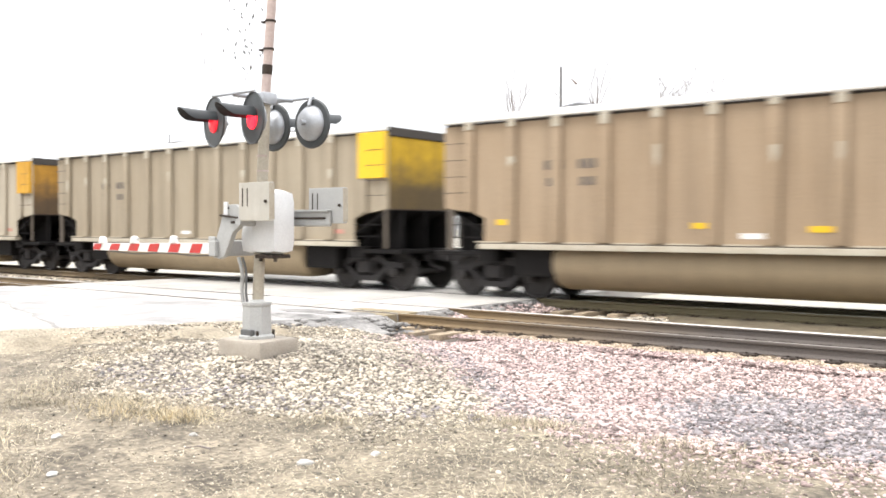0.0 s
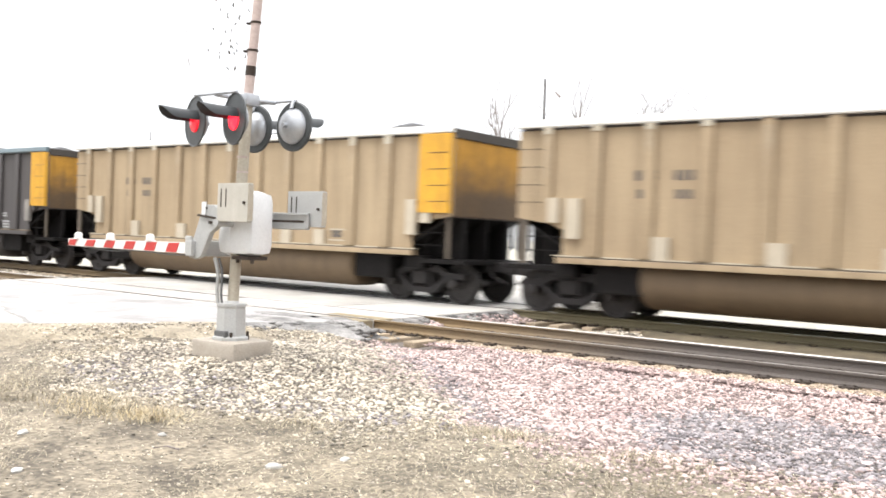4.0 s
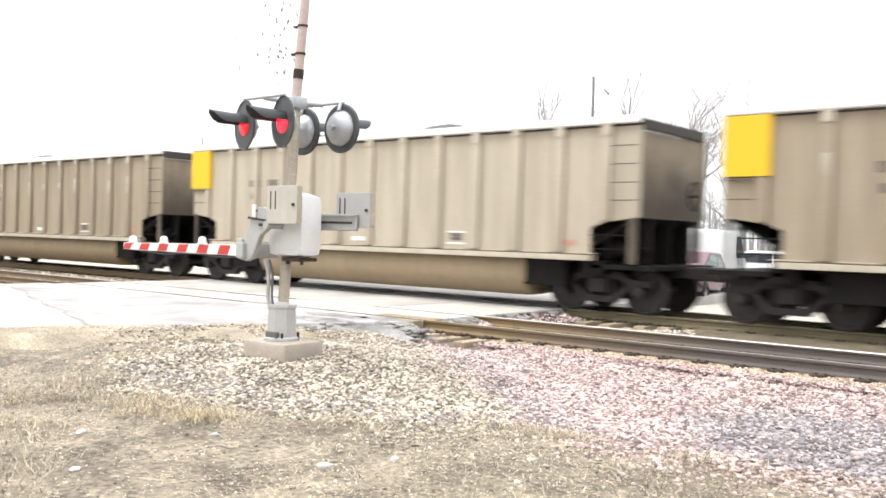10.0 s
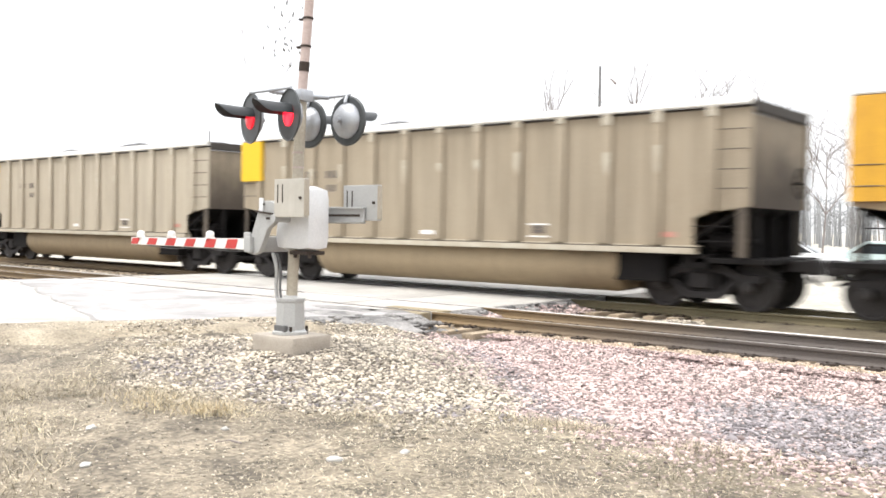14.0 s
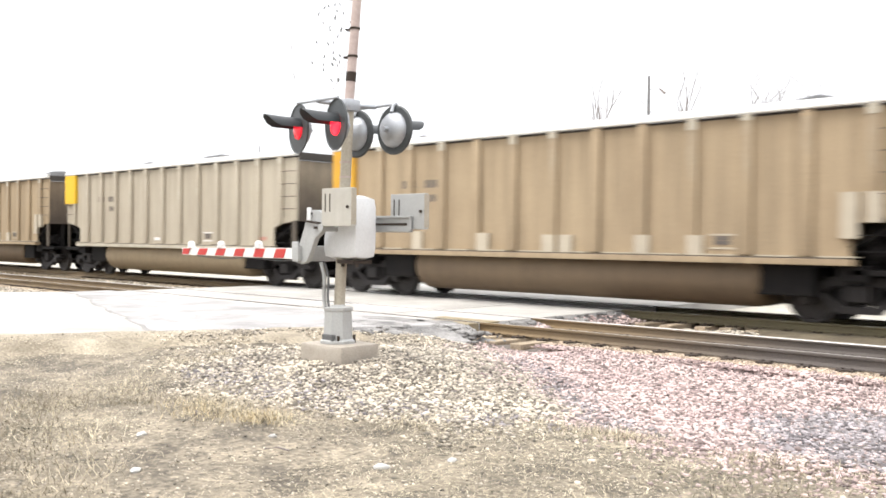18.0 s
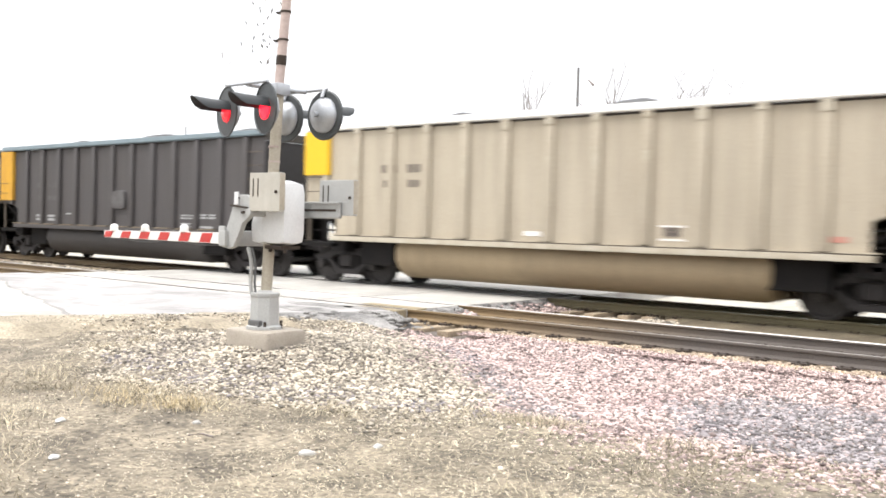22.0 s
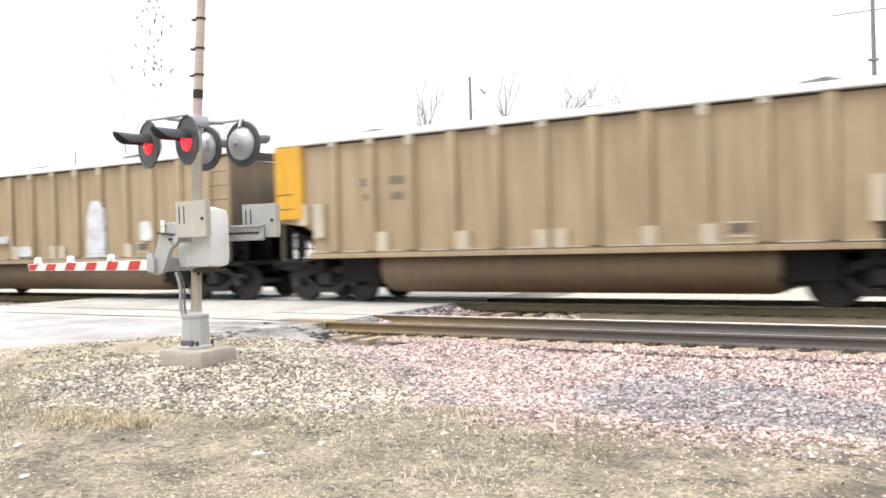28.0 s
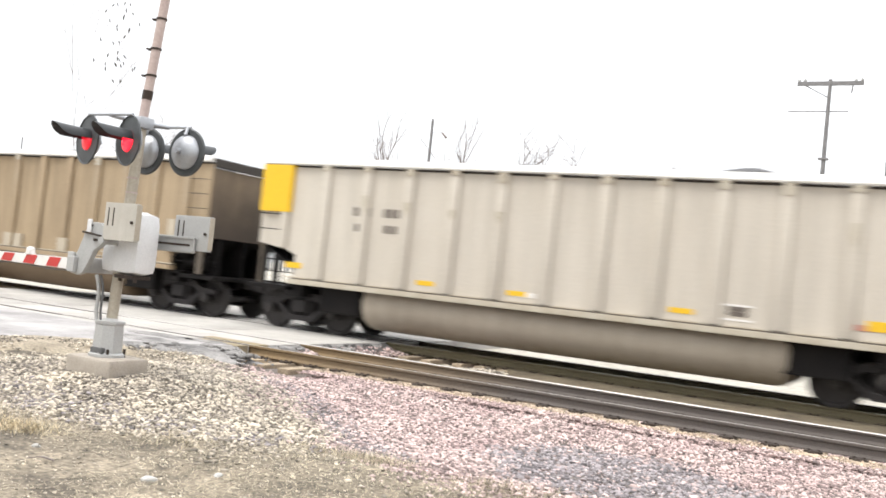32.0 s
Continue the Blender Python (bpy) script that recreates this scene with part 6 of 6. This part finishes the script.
def vehicle(name, label, x, y, rz, paint, length=4.6, van=False):
    """A parked car or van: body, glass, wheels, lamps."""
    c = empty(name, pose(x, y, -0.24, 0, 0, rz), label, "van" if van else "car")
    w = 0.88 if not van else 0.98
    L2 = length / 2
    if van:
        out = [(-L2, 0.35), (L2, 0.35), (L2, 0.95), (L2 - 0.25, 1.15), (L2 - 0.95, 2.05), (L2 - 1.15, 2.15), (-L2 + 0.05, 2.15), (-L2, 2.05)]
    else:
        out = [(-L2, 0.35), (L2, 0.35), (L2 + 0.05, 0.6), (L2 - 0.1, 0.8), (L2 - 1.15, 0.95), (L2 - 1.9, 1.42), (-L2 + 1.3, 1.46), (-L2 + 0.55, 1.02), (-L2 + 0.05, 0.95)]
    bm = B()
    prism(bm, out, "y", -w, w, 0, 0.06)
    part("body", bm, paint, c, "", True)
    if van:
        glass = [[(L2 - 0.38, 1.2), (L2 - 0.98, 1.95), (L2 - 1.5, 1.95), (L2 - 1.5, 1.2)]]
    else:
        glass = [[(L2 - 1.3, 1.0), (L2 - 1.95, 1.36), (L2 - 2.3, 1.37), (L2 - 2.3, 1.0)], [(L2 - 2.38, 1.0), (L2 - 2.38, 1.37), (-L2 + 1.35, 1.38), (-L2 + 0.8, 1.02)]]
    for g in glass:
        for s in (-1, 1):
            part("side_window", prism(B(), g, "y", s * w - 0.006, s * w + 0.006), M_GLASSC, c)
    for xx, z0, z1, x1 in ((L2 - 1.2, 0.99, 1.38, L2 - 1.86),) if not van else ((L2 - 0.3, 1.2, 1.98, L2 - 0.9),):
        bm = B()
        q = [(xx + 0.03, -w + 0.15, z0), (xx + 0.03, w - 0.15, z0), (x1 + 0.03, w - 0.25, z1), (x1 + 0.03, -w + 0.25, z1)]
        lo = [bm.verts.new(v) for v in q]
        hi = [bm.verts.new((a + 0.012, b, d + 0.012)) for a, b, d in q]
        bm.faces.new(lo[::-1])
        bm.faces.new(hi)
        for i in range(4):
            bm.faces.new((lo[i], lo[(i + 1) % 4], hi[(i + 1) % 4], hi[i]))
        part("windscreen", bm, M_GLASSC, c)
    for xx in (-L2 + 0.85, L2 - 0.85):
        for s in (-1, 1):
            wh = part("wheel", lathe(B(), [(0.19, -0.1), (0.30, -0.1), (0.325, -0.06), (0.325, 0.06), (0.30, 0.1), (0.19, 0.1)], pose(xx, s * (w - 0.06), 0.325, 90), 18), M_TYRE, c, "", True)
            part("rim", lathe(B(), [(0.0, 0.03), (0.06, 0.05), (0.185, 0.02), (0.19, 0.08), (0.185, -0.08), (0.0, -0.03)], pose(xx, s * (w - 0.06), 0.325, -90 * s), 14), M_GALV, wh)
    for s in (-1, 1):
        part("headlight", box(B(), L2 - 0.02, L2 + 0.045, s * (w - 0.25) - 0.16, s * (w - 0.25) + 0.16, 0.62, 0.76, 0.02), M_WSHEET, c)
        part("tail_light", box(B(), -L2 - 0.02, -L2 + 0.03, s * (w - 0.18) - 0.12, s * (w - 0.18) + 0.12, 0.68, 0.86, 0.02), M_RED, c)
    return c


vehicle("parked_car", "white saloon car parked beyond the tracks", -12.9, 35.2, 12, M_CARW)
vehicle("parked_car", "pale green saloon car parked in a row", -9.2, 36.2, 8, M_CART)
vehicle("parked_car", "silver saloon car parked in a row", -4.6, 37.5, 5, M_SILVER)
vehicle("parked_car", "white saloon car parked at the row's end", 0.6, 38.5, 3, M_CARW)
vehicle("parked_car", "dull red saloon car waiting beside a van", -12.3, 26.0, 100, M_CARR)
vehicle("delivery_van", "plain white delivery van waiting beyond the tracks", -13.9, 30.4, 96, M_CARW, 5.0, True)


def train_x(t):
    """Way of the train in metres; the body's rear end of car n stands at train_x(t) - n * PITCH_CAR."""
    return TRAIN_0 + TRAIN_V * t + TRAIN_A * t * t


TRAIN_0, TRAIN_V, TRAIN_A = -13.035, 16.8078, -0.00515


def car_pose(n, t):
    x = train_x(t) - n * PITCH_CAR
    if n < TURNED:
        return pose(x + BODY, FAR_MID, 0, 0, 0, 180)
    return pose(x, FAR_MID, 0)


def make_train():
    used, cars = set(), []
    for n, code in enumerate(ORDER):
        proto = KIND[code]
        if code in used:
            cars.append(copy_thing(proto, car_pose(n, 0)))
        else:
            used.add(code)
            proto.matrix_basis = car_pose(n, 0)
            cars.append(proto)
    return cars


TRAIN = make_train()


def motions():
    for n, car in enumerate(TRAIN):
        walk(car, [(t, car_pose(n, t)) for t in range(-1, 34)])
    # every wheelset rolls; cars turned end for end roll the other way
    rolled = {}
    for n, car in enumerate(TRAIN):
        way = -1 if n < TURNED else 1
        for o in car.children_recursive:
            if not o.name.startswith("wheelset"):
                continue
            x, z = o.location.x, o.location.z
            key = (way, x > 0)
            if key not in rolled:
                walk(o, [(k / FPS, pose(x, 0, z) @ Matrix.Rotation(way * (train_x(k / FPS) - TRAIN_0) / 0.457, 4, "Y")) for k in range(-2, 963)])
                rolled[key] = o
            else:
                data = o.animation_data_create()
                o.rotation_mode = "QUATERNION"
                data.action = rolled[key].animation_data.action
                data.action_slot = rolled[key].animation_data.action_slot


motions()
